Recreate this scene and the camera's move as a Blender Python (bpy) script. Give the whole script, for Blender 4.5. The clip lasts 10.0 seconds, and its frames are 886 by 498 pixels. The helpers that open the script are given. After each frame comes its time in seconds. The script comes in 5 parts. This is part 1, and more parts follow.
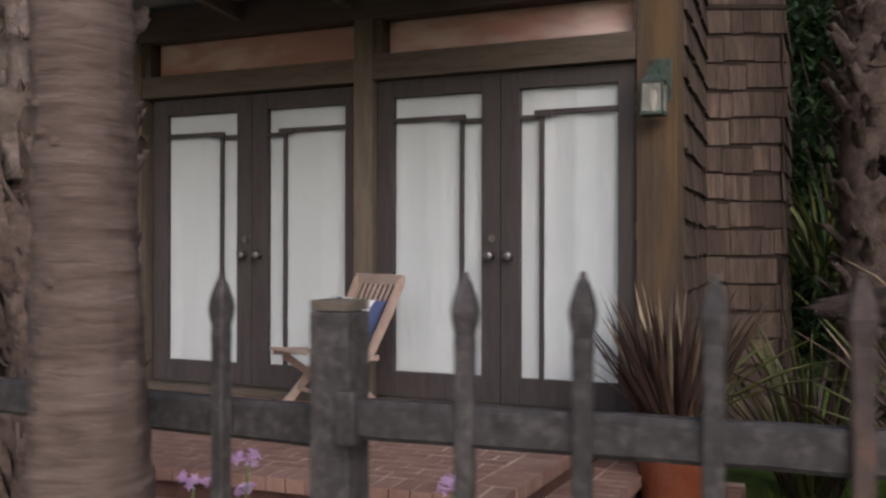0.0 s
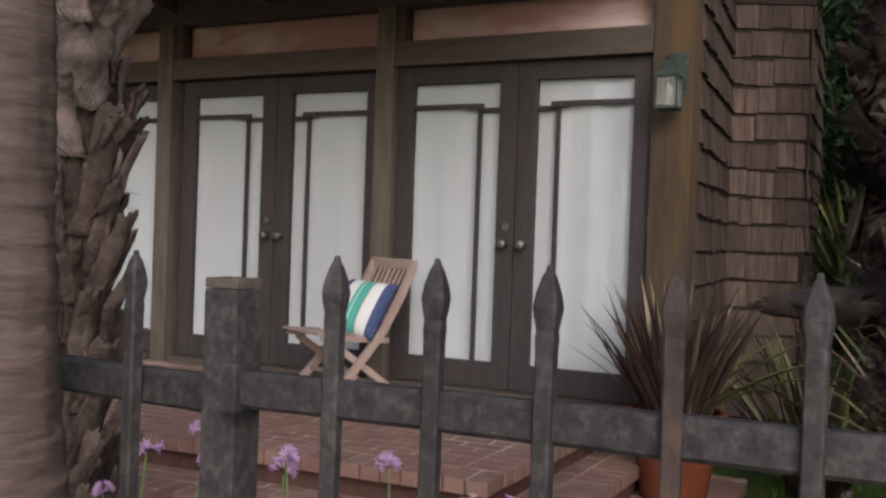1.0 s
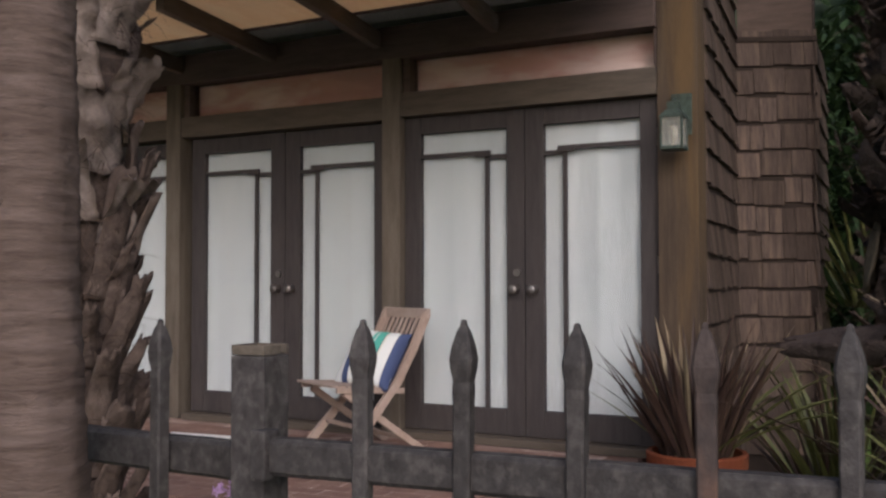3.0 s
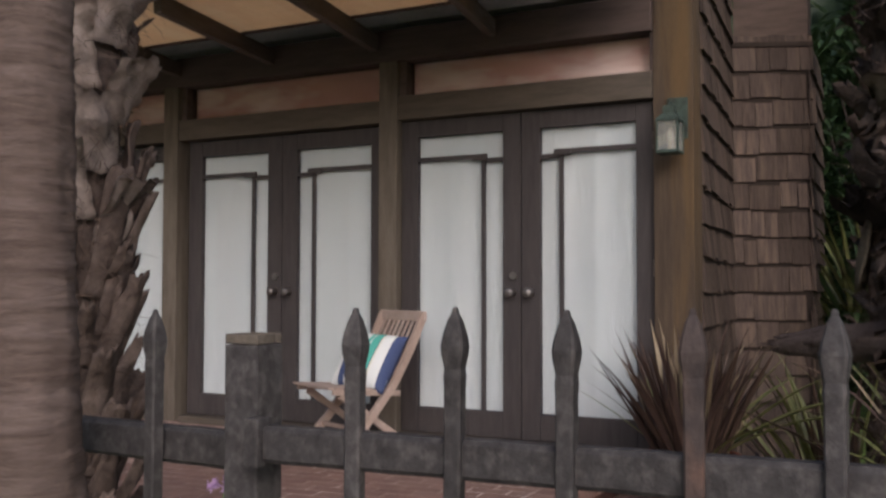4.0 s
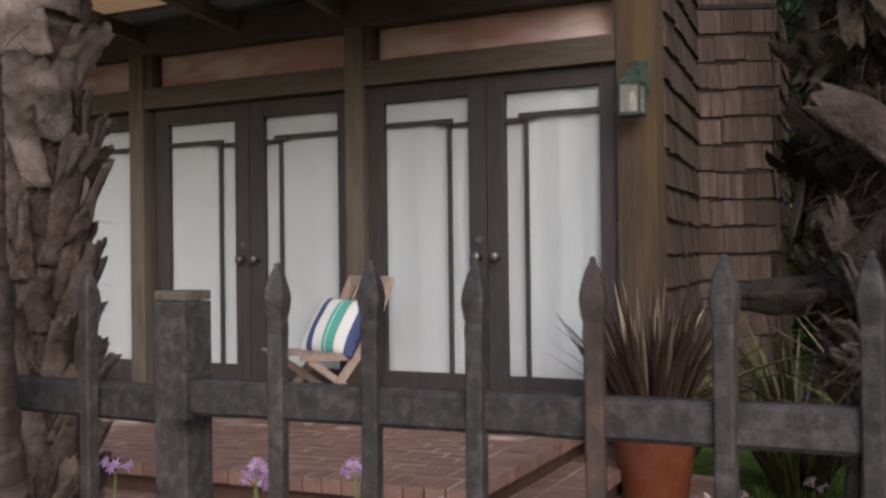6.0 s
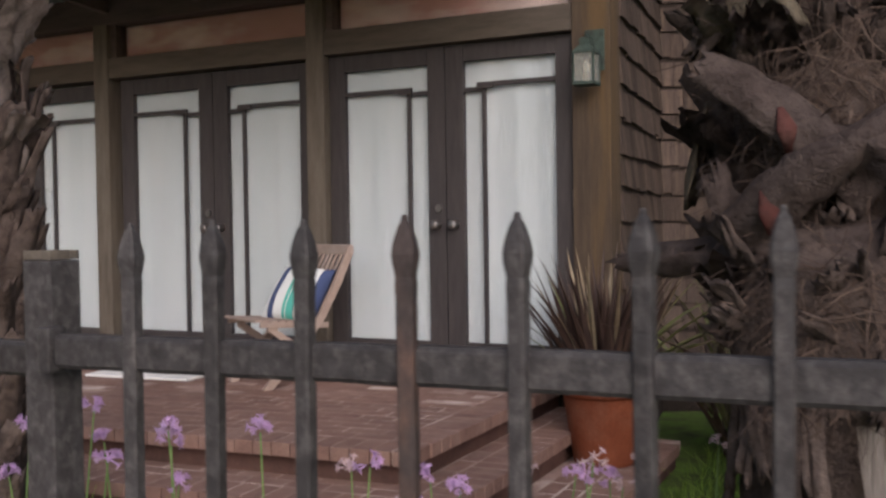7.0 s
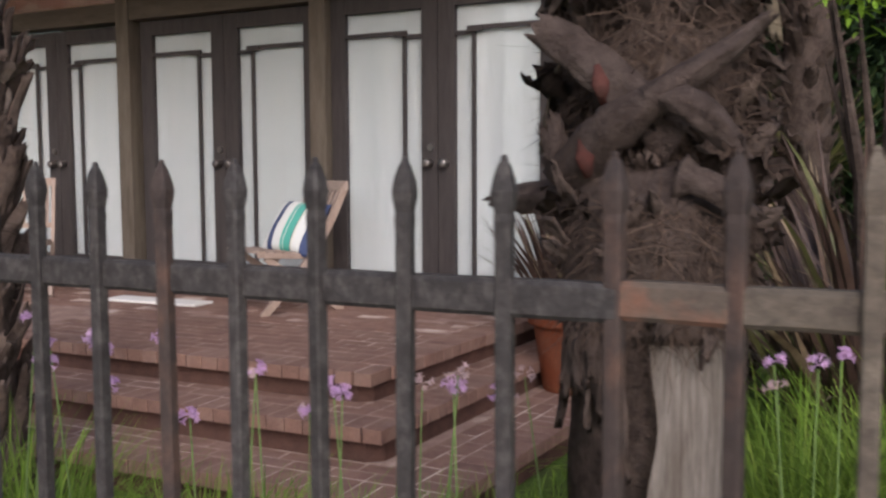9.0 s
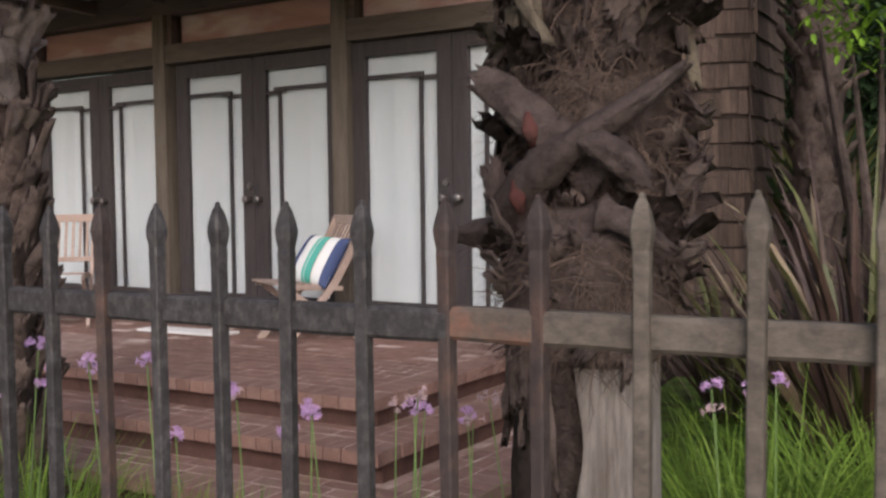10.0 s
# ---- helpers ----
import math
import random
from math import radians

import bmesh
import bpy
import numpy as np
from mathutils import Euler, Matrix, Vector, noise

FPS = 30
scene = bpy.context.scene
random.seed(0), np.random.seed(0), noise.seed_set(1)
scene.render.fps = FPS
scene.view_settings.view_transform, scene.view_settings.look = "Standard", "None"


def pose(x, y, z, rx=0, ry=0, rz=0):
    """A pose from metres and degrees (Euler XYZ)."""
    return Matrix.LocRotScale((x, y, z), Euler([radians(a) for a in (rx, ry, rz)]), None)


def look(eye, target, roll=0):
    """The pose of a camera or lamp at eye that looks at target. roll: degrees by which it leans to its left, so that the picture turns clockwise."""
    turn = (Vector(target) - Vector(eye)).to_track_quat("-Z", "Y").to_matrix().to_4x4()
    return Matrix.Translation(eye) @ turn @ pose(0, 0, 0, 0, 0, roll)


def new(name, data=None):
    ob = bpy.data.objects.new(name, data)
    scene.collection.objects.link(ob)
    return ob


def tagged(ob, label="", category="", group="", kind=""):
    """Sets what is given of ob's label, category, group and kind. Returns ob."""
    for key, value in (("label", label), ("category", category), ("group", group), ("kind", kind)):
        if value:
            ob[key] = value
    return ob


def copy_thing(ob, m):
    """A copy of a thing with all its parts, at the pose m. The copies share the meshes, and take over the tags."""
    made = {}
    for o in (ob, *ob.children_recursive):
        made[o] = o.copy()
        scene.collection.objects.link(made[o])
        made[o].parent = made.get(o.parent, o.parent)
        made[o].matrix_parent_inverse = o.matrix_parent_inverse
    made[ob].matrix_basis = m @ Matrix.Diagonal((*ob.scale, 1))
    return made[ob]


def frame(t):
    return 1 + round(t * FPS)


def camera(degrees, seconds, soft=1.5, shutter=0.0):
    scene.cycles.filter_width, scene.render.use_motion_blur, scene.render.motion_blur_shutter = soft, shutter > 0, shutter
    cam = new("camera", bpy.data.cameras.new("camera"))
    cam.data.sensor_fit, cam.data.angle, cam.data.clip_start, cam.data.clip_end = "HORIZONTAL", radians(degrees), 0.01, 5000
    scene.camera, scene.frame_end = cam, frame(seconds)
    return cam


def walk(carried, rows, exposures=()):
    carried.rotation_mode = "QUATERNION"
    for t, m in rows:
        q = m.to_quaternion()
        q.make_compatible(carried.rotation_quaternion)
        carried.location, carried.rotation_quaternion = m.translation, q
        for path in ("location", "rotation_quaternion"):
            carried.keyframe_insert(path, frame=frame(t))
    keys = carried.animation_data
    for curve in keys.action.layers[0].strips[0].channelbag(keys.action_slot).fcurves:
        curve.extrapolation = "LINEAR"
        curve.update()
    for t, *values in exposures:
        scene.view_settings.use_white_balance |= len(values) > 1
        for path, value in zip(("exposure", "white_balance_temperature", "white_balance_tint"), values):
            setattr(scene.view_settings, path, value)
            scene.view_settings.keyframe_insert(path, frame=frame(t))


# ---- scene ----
cam = camera(48.5, 10.0, soft=2.5, shutter=0.4)
PATH = [
    (0, (0.439, -0.692, 1.484), (-0.386, 1.13, 1.488), 0.1),
    (0.5, (0.659, -0.645, 1.475), (-0.248, 1.138, 1.461), 1.8),
    (1, (0.666, -0.671, 1.488), (-0.247, 1.109, 1.463), 2.0),
    (1.5, (0.665, -0.687, 1.494), (-0.246, 1.094, 1.501), 0.9),
    (2, (0.672, -0.697, 1.5), (-0.227, 1.089, 1.52), 0.4),
    (2.5, (0.654, -0.692, 1.506), (-0.25, 1.091, 1.548), 0.1),
    (2.7, (0.651, -0.686, 1.512), (-0.274, 1.087, 1.562), -0.1),
    (3.8, (0.659, -0.687, 1.488), (-0.269, 1.082, 1.589), 0.1),
    (4, (0.663, -0.694, 1.486), (-0.26, 1.078, 1.564), 0.1),
    (4.5, (0.669, -0.703, 1.454), (-0.222, 1.087, 1.441), -0.2),
    (5, (0.672, -0.698, 1.459), (-0.226, 1.088, 1.371), -0.5),
    (5.2, (0.673, -0.699, 1.46), (-0.217, 1.091, 1.381), -0.6),
    (6.3, (0.785, -0.679, 1.469), (-0.09, 1.119, 1.499), -1.1),
    (6.5, (0.81, -0.674, 1.465), (-0.031, 1.141, 1.474), -1.2),
    (7, (0.957, -0.665, 1.451), (0.087, 1.135, 1.403), -0.8),
    (7.5, (1.194, -0.623, 1.455), (0.161, 1.086, 1.344), 0.3),
    (8, (1.288, -0.637, 1.452), (0.24, 1.062, 1.328), 0.5),
    (8.5, (1.342, -0.712, 1.459), (0.324, 1.005, 1.334), -0.2),
    (9, (1.508, -0.728, 1.458), (0.53, 1.008, 1.283), -0.2),
    (9.5, (1.726, -0.691, 1.468), (0.628, 0.974, 1.314), -0.4),
    (10, (1.85, -0.776, 1.473), (0.774, 0.906, 1.364), -0.6),
]
walk(cam, [(t, look(eye, target, roll)) for t, eye, target, roll in PATH],
     exposures=[(0.0, -0.40, 5650, 18), (5.2, -0.42, 5650, 18), (7.0, -0.32, 5650, 18), (8.5, -0.20, 5650, 18), (10.0, -0.12, 5650, 18)])

# ---------- world, sun ----------
SUN_EL, SUN_AZ = 30.0, 144.5
world = bpy.data.worlds.new("overcast_sky")
scene.world = world
world.use_nodes = True
wn, wl = world.node_tree.nodes, world.node_tree.links
sky = wn.new("ShaderNodeTexSky")
sky.sky_type = 'NISHITA'
sky.sun_disc = False
sky.sun_elevation = radians(SUN_EL)
sky.sun_rotation = radians(SUN_AZ)
sky.air_density, sky.dust_density, sky.ozone_density = 1.6, 6.0, 0.6
wl.new(sky.outputs[0], wn["Background"].inputs[0])
wn["Background"].inputs[1].default_value = 0.15
sun_data = bpy.data.lights.new("sun", 'SUN')
sun_data.energy, sun_data.angle, sun_data.color = 3.1, radians(50), (1.0, 0.95, 0.88)
sun = new("sun", sun_data)
sun.matrix_world = look((8.2, -8.5, 8.0), (0.0, 3.0, 0.0))


# ---------- helpers for shapes ----------
def thing(name, loc, label, category, group="", kind=""):
    ob = new(name)
    ob.empty_display_size = 0.1
    ob.matrix_basis = Matrix.Translation(loc)
    return tagged(ob, label, category, group, kind)


def mesh_from(bm, name, material, smooth=False):
    me = bpy.data.meshes.new(name)
    bm.normal_update()
    bm.to_mesh(me)
    bm.free()
    me.materials.append(material)
    if smooth:
        me.polygons.foreach_set("use_smooth", [True] * len(me.polygons))
    return me


def adopt(ob, parent):
    ob.parent = parent
    if parent.parent is None and parent.type == 'EMPTY':
        ob.matrix_parent_inverse = parent.matrix_basis.inverted()
    return ob


def part(name, bm, material, parent, label="", smooth=False):
    ob = adopt(new(name, mesh_from(bm, name, material, smooth)), parent)
    return tagged(ob, label)


def solid(name, bm, material, label, category, kind="", group="", smooth=False):
    return tagged(new(name, mesh_from(bm, name, material, smooth)), label, category, group, kind)


def box(x0, x1, y0, y1, z0, z1, bevel=0.0, bm=None):
    bm = bm or bmesh.new()
    v = [bm.verts.new((x, y, z)) for x in (x0, x1) for y in (y0, y1) for z in (z0, z1)]
    fs = [bm.faces.new([v[i] for i in q]) for q in
          ((0, 1, 3, 2), (4, 6, 7, 5), (0, 4, 5, 1), (2, 3, 7, 6), (0, 2, 6, 4), (1, 5, 7, 3))]
    if bevel:
        es = list({e for f in fs for e in f.edges})
        bmesh.ops.bevel(bm, geom=es, offset=bevel, segments=2, affect='EDGES', profile=0.6)
    return bm


def tube(points, radii, sides=8, bm=None, flat=1.0, up=(0, 0, 1), cap=True):
    """A tapered sweep along points; flat squashes it along its own upward side."""
    bm = bm or bmesh.new()
    pts = [Vector(p) for p in points]
    rings = []
    for i, p in enumerate(pts):
        d = (pts[min(i + 1, len(pts) - 1)] - pts[max(i - 1, 0)]).normalized()
        s = d.cross(Vector(up))
        s = s.normalized() if s.length > 1e-3 else Vector((1, 0, 0))
        n = s.cross(d)
        r = radii[i] if hasattr(radii, "__len__") else radii
        rings.append([bm.verts.new(p + s * r * math.cos(a) + n * r * flat * math.sin(a))
                      for a in (2 * math.pi * k / sides for k in range(sides))])
    for a, b in zip(rings, rings[1:]):
        for k in range(sides):
            bm.faces.new((a[k], a[(k + 1) % sides], b[(k + 1) % sides], b[k]))
    if cap:
        bm.faces.new(rings[0][::-1])
        bm.faces.new(rings[-1])
    return bm


def lathe(profile, centre, sides=32, bm=None):
    bm = bm or bmesh.new()
    rings = [[bm.verts.new((centre[0] + r * math.cos(2 * math.pi * k / sides), centre[1] + r * math.sin(2 * math.pi * k / sides), z))
              for k in range(sides)] for r, z in profile]
    for a, b in zip(rings, rings[1:]):
        for k in range(sides):
            bm.faces.new((a[k], a[(k + 1) % sides], b[(k + 1) % sides], b[k]))
    bm.faces.new(rings[0][::-1])
    bm.faces.new(rings[-1])
    return bm


def beam(a, b, w, h, bevel=0.004, bm=None):
    """A squared timber from a to b, w wide and h deep."""
    a, b = Vector(a), Vector(b)
    d = (b - a).normalized()
    s = d.cross(Vector((0, 0, 1)))
    s = s.normalized() if s.length > 1e-3 else Vector((1, 0, 0))
    n = s.cross(d)
    one = box(-w / 2, w / 2, 0, (b - a).length, -h / 2, h / 2, bevel)
    m = Matrix((s, d, n)).transposed().to_4x4()
    m.translation = a
    bmesh.ops.transform(one, matrix=m, verts=one.verts)
    if bm is None:
        return one
    tmp = bpy.data.meshes.new("tmp")
    one.to_mesh(tmp)
    one.free()
    bm.from_mesh(tmp)
    bpy.data.meshes.remove(tmp)
    return bm


def blade(bm, base, heading, rise, length, width, droop, segs=6, fold=0.25):
    """A strap leaf: two folded strips that taper to a tip and bend over."""
    p = Vector(base)
    out = Vector((math.cos(heading), math.sin(heading), 0))
    side = Vector((-math.sin(heading), math.cos(heading), 0))
    a, step, last = rise, length / segs, None
    for i in range(segs + 1):
        t = i / segs
        w = width * (0.6 + 0.8 * t) if t < 0.4 else width * 0.92 * (1 - ((t - 0.4) / 0.6) ** 1.6)
        w = max(w, 0.0008)
        nrm = -out * math.sin(a) + Vector((0, 0, 1)) * math.cos(a)
        row = [bm.verts.new(p - side * w / 2 + nrm * w * fold), bm.verts.new(p), bm.verts.new(p + side * w / 2 + nrm * w * fold)]
        if last:
            bm.faces.new((last[0], last[1], row[1], row[0]))
            bm.faces.new((last[1], last[2], row[2], row[1]))
        last = row
        p = p + (out * math.cos(a) + Vector((0, 0, 1)) * math.sin(a)) * step
        a -= droop / segs * (0.4 + 1.2 * t)
    return bm


# ---------- materials ----------
def material(name, base, second=None, third=None, scale=6.0, stretch=(1, 1, 1), fine=60.0, rough=0.7, bump=0.25, metal=0.0,
             vary=0.0, spec=0.09, patch=1.5, island=False, patch_amount=0.5):
    m = bpy.data.materials.new(name)
    m.use_nodes = True
    n, l = m.node_tree.nodes, m.node_tree.links
    b = n["Principled BSDF"]
    second = second or tuple(c * 0.7 for c in base)
    third = third or tuple(c * 1.15 for c in base)
    co = n.new("ShaderNodeTexCoord")
    mp = n.new("ShaderNodeMapping")
    mp.inputs["Scale"].default_value = stretch
    l.new(co.outputs["Object"], mp.inputs["Vector"])
    offset = None
    if vary:
        src = n.new("ShaderNodeNewGeometry").outputs["Random Per Island"] if island else n.new("ShaderNodeObjectInfo").outputs["Random"]
        mul = n.new("ShaderNodeMath")
        mul.operation = 'MULTIPLY'
        mul.inputs[1].default_value = 37.0
        l.new(src, mul.inputs[0])
        cmb = n.new("ShaderNodeCombineXYZ")
        for k in range(3):
            l.new(mul.outputs[0], cmb.inputs[k])
        l.new(cmb.outputs[0], mp.inputs["Location"])
        offset = src

    def noise_tex(s, detail=5.0, distort=0.0):
        t = n.new("ShaderNodeTexNoise")
        t.inputs["Scale"].default_value = s
        t.inputs["Detail"].default_value = detail
        t.inputs["Roughness"].default_value = 0.62
        t.inputs["Distortion"].default_value = distort
        l.new(mp.outputs[0], t.inputs["Vector"])
        return t

    def ramp(src, a, c):
        r = n.new("ShaderNodeMapRange")
        r.inputs["From Min"].default_value, r.inputs["From Max"].default_value = a, c
        l.new(src, r.inputs["Value"])
        return r.outputs[0]

    def mixed(f, a, c):
        mx = n.new("ShaderNodeMix")
        mx.data_type = 'RGBA'
        l.new(f, mx.inputs["Factor"])
        for sock, v in ((mx.inputs["A"], a), (mx.inputs["B"], c)):
            if isinstance(v, tuple):
                sock.default_value = (*v, 1)
            else:
                l.new(v, sock)
        return mx.outputs["Result"]

    big, mid, small = noise_tex(patch, 4.0), noise_tex(scale, 5.0, 0.3), noise_tex(fine, 4.0)
    col = mixed(ramp(mid.outputs[0], 0.35, 0.68), base, second)
    pf = n.new("ShaderNodeMath")
    pf.operation = 'MULTIPLY'
    pf.inputs[1].default_value = patch_amount
    l.new(ramp(big.outputs[0], 0.48, 0.66), pf.inputs[0])
    col = mixed(pf.outputs[0], col, third)
    hs = n.new("ShaderNodeHueSaturation")
    l.new(col, hs.inputs["Color"])
    val = n.new("ShaderNodeMath")
    val.operation = 'MULTIPLY_ADD'
    l.new(small.outputs[0], val.inputs[0])
    val.inputs[1].default_value, val.inputs[2].default_value = 0.5, 0.75
    if vary:
        vr = n.new("ShaderNodeMath")
        vr.operation = 'MULTIPLY_ADD'
        l.new(offset, vr.inputs[0])
        vr.inputs[1].default_value, vr.inputs[2].default_value = vary, 1.0 - vary / 2
        pr = n.new("ShaderNodeMath")
        pr.operation = 'MULTIPLY'
        l.new(val.outputs[0], pr.inputs[0])
        l.new(vr.outputs[0], pr.inputs[1])
        l.new(pr.outputs[0], hs.inputs["Value"])
    else:
        l.new(val.outputs[0], hs.inputs["Value"])
    l.new(hs.outputs[0], b.inputs["Base Color"])
    ro = n.new("ShaderNodeMath")
    ro.operation = 'MULTIPLY_ADD'
    l.new(mid.outputs[0], ro.inputs[0])
    ro.inputs[1].default_value, ro.inputs[2].default_value = 0.3, rough - 0.15
    l.new(ro.outputs[0], b.inputs["Roughness"])
    b.inputs["Metallic"].default_value = metal
    b.inputs["Specular IOR Level"].default_value = spec
    if bump:
        hsum = n.new("ShaderNodeMath")
        hsum.operation = 'MULTIPLY_ADD'
        l.new(small.outputs[0], hsum.inputs[0])
        hsum.inputs[1].default_value = 0.35
        l.new(mid.outputs[0], hsum.inputs[2])
        bp = n.new("ShaderNodeBump")
        bp.inputs["Strength"].default_value = bump
        bp.inputs["Distance"].default_value = 0.02
        l.new(hsum.outputs[0], bp.inputs["Height"])
        l.new(bp.outputs[0], b.inputs["Normal"])
    return m


M_DOOR = material("dark_door_paint", (0.055, 0.048, 0.048), (0.042, 0.037, 0.037), (0.066, 0.057, 0.055), 5, (6, 6, 0.8), 70, 0.6, 0.12, spec=0.2)
M_TRIM = material("weathered_trim", (0.124, 0.106, 0.086), (0.090, 0.075, 0.060), (0.156, 0.134, 0.108), 5, (5, 5, 0.7), 60, 0.75, 0.2)
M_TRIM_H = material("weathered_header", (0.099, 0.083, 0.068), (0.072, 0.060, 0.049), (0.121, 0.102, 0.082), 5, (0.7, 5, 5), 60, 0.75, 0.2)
M_POST = material("stained_post_wood", (0.085, 0.063, 0.044), (0.054, 0.041, 0.032), (0.117, 0.076, 0.036), 4, (7, 7, 0.5), 60, 0.75, 0.25, patch=0.9, patch_amount=0.8)
M_BEAM = material("dark_beam_wood", (0.102, 0.077, 0.069), (0.073, 0.056, 0.051), None, 5, (0.7, 5, 5), 60, 0.85, 0.2)
M_RAFTER = material("brown_rafter_wood", (0.128, 0.099, 0.082), (0.093, 0.070, 0.058), None, 5, (5, 0.7, 5), 60, 0.8, 0.2)
M_SOFFIT = material("cream_soffit_boards", (0.80, 0.66, 0.47), (0.74, 0.58, 0.40), (0.82, 0.72, 0.55), 4, (6, 0.6, 6), 60, 0.7, 0.15)
M_SHINGLE = material("cedar_shingle", (0.082, 0.061, 0.050), (0.047, 0.036, 0.031), (0.128, 0.093, 0.070), 9, (9, 9, 0.6), 80, 0.85, 0.4, vary=0.55, patch=1.6, patch_amount=0.6)
M_WALLBACK = material("wall_sheathing", (0.033, 0.025, 0.021), None, None, 6, (1, 1, 1), 60, 0.9, 0.2)
M_IRON = material("weathered_black_iron", (0.046, 0.043, 0.043), (0.026, 0.0235, 0.0235), (0.088, 0.081, 0.078), 48, (1, 1, 0.8), 150, 0.6, 0.22, vary=0.3, spec=0.2, patch=55, patch_amount=0.6)
M_RUST = material("rusty_iron", (0.056, 0.043, 0.039), (0.034, 0.028, 0.027), (0.098, 0.060, 0.046), 48, (1, 1, 0.6), 150, 0.65, 0.22, vary=0.2, patch=20, patch_amount=0.7, spec=0.15)
M_RAILGREY = material("faded_brown_rail", (0.098, 0.083, 0.066), (0.058, 0.049, 0.041), (0.140, 0.121, 0.098), 40, (0.7, 1, 1), 150, 0.7, 0.2, vary=0.2, patch=22, patch_amount=0.65, spec=0.15)
M_RUSTRAIL = material("rust_streaked_rail", (0.096, 0.079, 0.064), (0.070, 0.058, 0.049), (0.160, 0.082, 0.056), 34, (0.8, 1, 1), 150, 0.7, 0.18, patch=13, patch_amount=0.8)
M_BRICK = material("red_brown_brick", (0.213, 0.130, 0.103), (0.167, 0.102, 0.083), (0.262, 0.181, 0.152), 9, (1, 1, 1), 80, 0.85, 0.4, vary=0.16, patch=3.0)
M_MORTAR = material("pale_mortar", (0.320, 0.224, 0.188), (0.224, 0.152, 0.128), (0.560, 0.460, 0.400), 7, (1, 1, 1), 70, 0.9, 0.4, patch=2.6, patch_amount=0.9)
# brick darkened for the shadow that lies below the step nosings
M_RISER_SHADED = material("shaded_brick_riser", (0.096, 0.054, 0.044), (0.068, 0.040, 0.034), None, 9, (1, 1, 1), 70, 0.9, 0.4)
M_CLAY = material("terracotta", (0.160, 0.048, 0.022), (0.124, 0.037, 0.018), (0.176, 0.080, 0.050), 7, (1, 1, 1), 80, 0.8, 0.2, patch=4)
M_SOIL = material("dark_soil", (0.110, 0.083, 0.064), None, None, 20, (1, 1, 1), 90, 0.95, 0.8)
M_GROUND = material("garden_ground", (0.083, 0.136, 0.024), (0.058, 0.064, 0.029), (0.122, 0.207, 0.034), 5, (1, 1, 1), 50, 0.95, 0.8, patch=0.9)
M_PAVE = material("street_pavement", (0.415, 0.400, 0.378), (0.326, 0.311, 0.297), None, 3, (1, 1, 1), 70, 0.9, 0.3)
M_STUB = material("split_stub_wood", (0.063, 0.048, 0.043), (0.033, 0.025, 0.022), (0.090, 0.071, 0.062), 26, (1, 1, 1), 130, 0.75, 0.9, vary=0.25, patch=5)
M_AMBER = material("amber_lamp_glass", (0.756, 0.567, 0.420), (0.820, 0.820, 0.672), None, 30, (1, 1, 1), 90, 0.4, 0.0)
M_BARK = material("ringed_palm_bark", (0.112, 0.085, 0.072), (0.070, 0.051, 0.043), (0.145, 0.112, 0.099), 7, (1.4, 1.4, 11), 60, 0.85, 0.5, patch=4, patch_amount=0.6)
M_GREYBARK = material("grey_weathered_bark", (0.240, 0.216, 0.196), (0.132, 0.114, 0.100), (0.092, 0.074, 0.060), 14, (5, 5, 0.5), 110, 0.9, 0.7, patch=5, patch_amount=0.6)
M_BOOT = material("dead_leaf_base", (0.101, 0.076, 0.064), (0.046, 0.034, 0.029), (0.150, 0.117, 0.099), 22, (1, 1, 1), 120, 0.8, 0.9, vary=0.5, patch=6)
M_BOOTDARK = material("dark_leaf_base", (0.078, 0.059, 0.051), (0.035, 0.027, 0.023), (0.121, 0.094, 0.081), 22, (1, 1, 1), 130, 0.8, 0.9, vary=0.6, patch=6)
M_BOOTOLIVE = material("olive_dry_leaf", (0.097, 0.082, 0.058), (0.047, 0.037, 0.029), (0.154, 0.127, 0.092), 10, (1, 1, 1), 110, 0.8, 0.6, vary=0.5, patch=6)
M_BOOTPALE = material("pale_leaf_base", (0.384, 0.316, 0.282), (0.192, 0.154, 0.134), (0.576, 0.490, 0.444), 11, (1, 1, 1), 90, 0.8, 0.7, vary=0.5, patch=6)
M_FIBRE = material("brown_palm_fibre", (0.070, 0.049, 0.038), (0.037, 0.026, 0.022), (0.120, 0.090, 0.072), 8, (1, 1, 1), 60, 0.9, 0.2, vary=0.8, island=True)
M_REDCUT = material("reddish_stub_heart", (0.064, 0.021, 0.018), (0.032, 0.018, 0.015), (0.088, 0.040, 0.034), 24, (1, 1, 1), 90, 0.8, 0.4)
M_TEAK = material("greyed_teak", (0.344, 0.268, 0.228), (0.272, 0.204, 0.168), (0.400, 0.336, 0.300), 8, (1, 1, 1), 70, 0.7, 0.2, vary=0.2)
M_FLAX = material("bronze_flax_leaf", (0.059, 0.037, 0.030), (0.037, 0.024, 0.021), (0.088, 0.059, 0.037), 5, (1, 1, 1), 60, 0.5, 0.1, vary=0.7, island=True, spec=0.25)
M_FLAXG = material("olive_flax_leaf", (0.092, 0.100, 0.030), (0.062, 0.068, 0.023), (0.163, 0.163, 0.065), 5, (1, 1, 1), 60, 0.5, 0.1, vary=0.8, island=True, spec=0.3)
M_FLAXO = material("straw_flax_leaf", (0.190, 0.148, 0.094), (0.120, 0.088, 0.056), (0.320, 0.280, 0.190), 5, (1, 1, 1), 60, 0.6, 0.1, vary=0.9, island=True, spec=0.25)
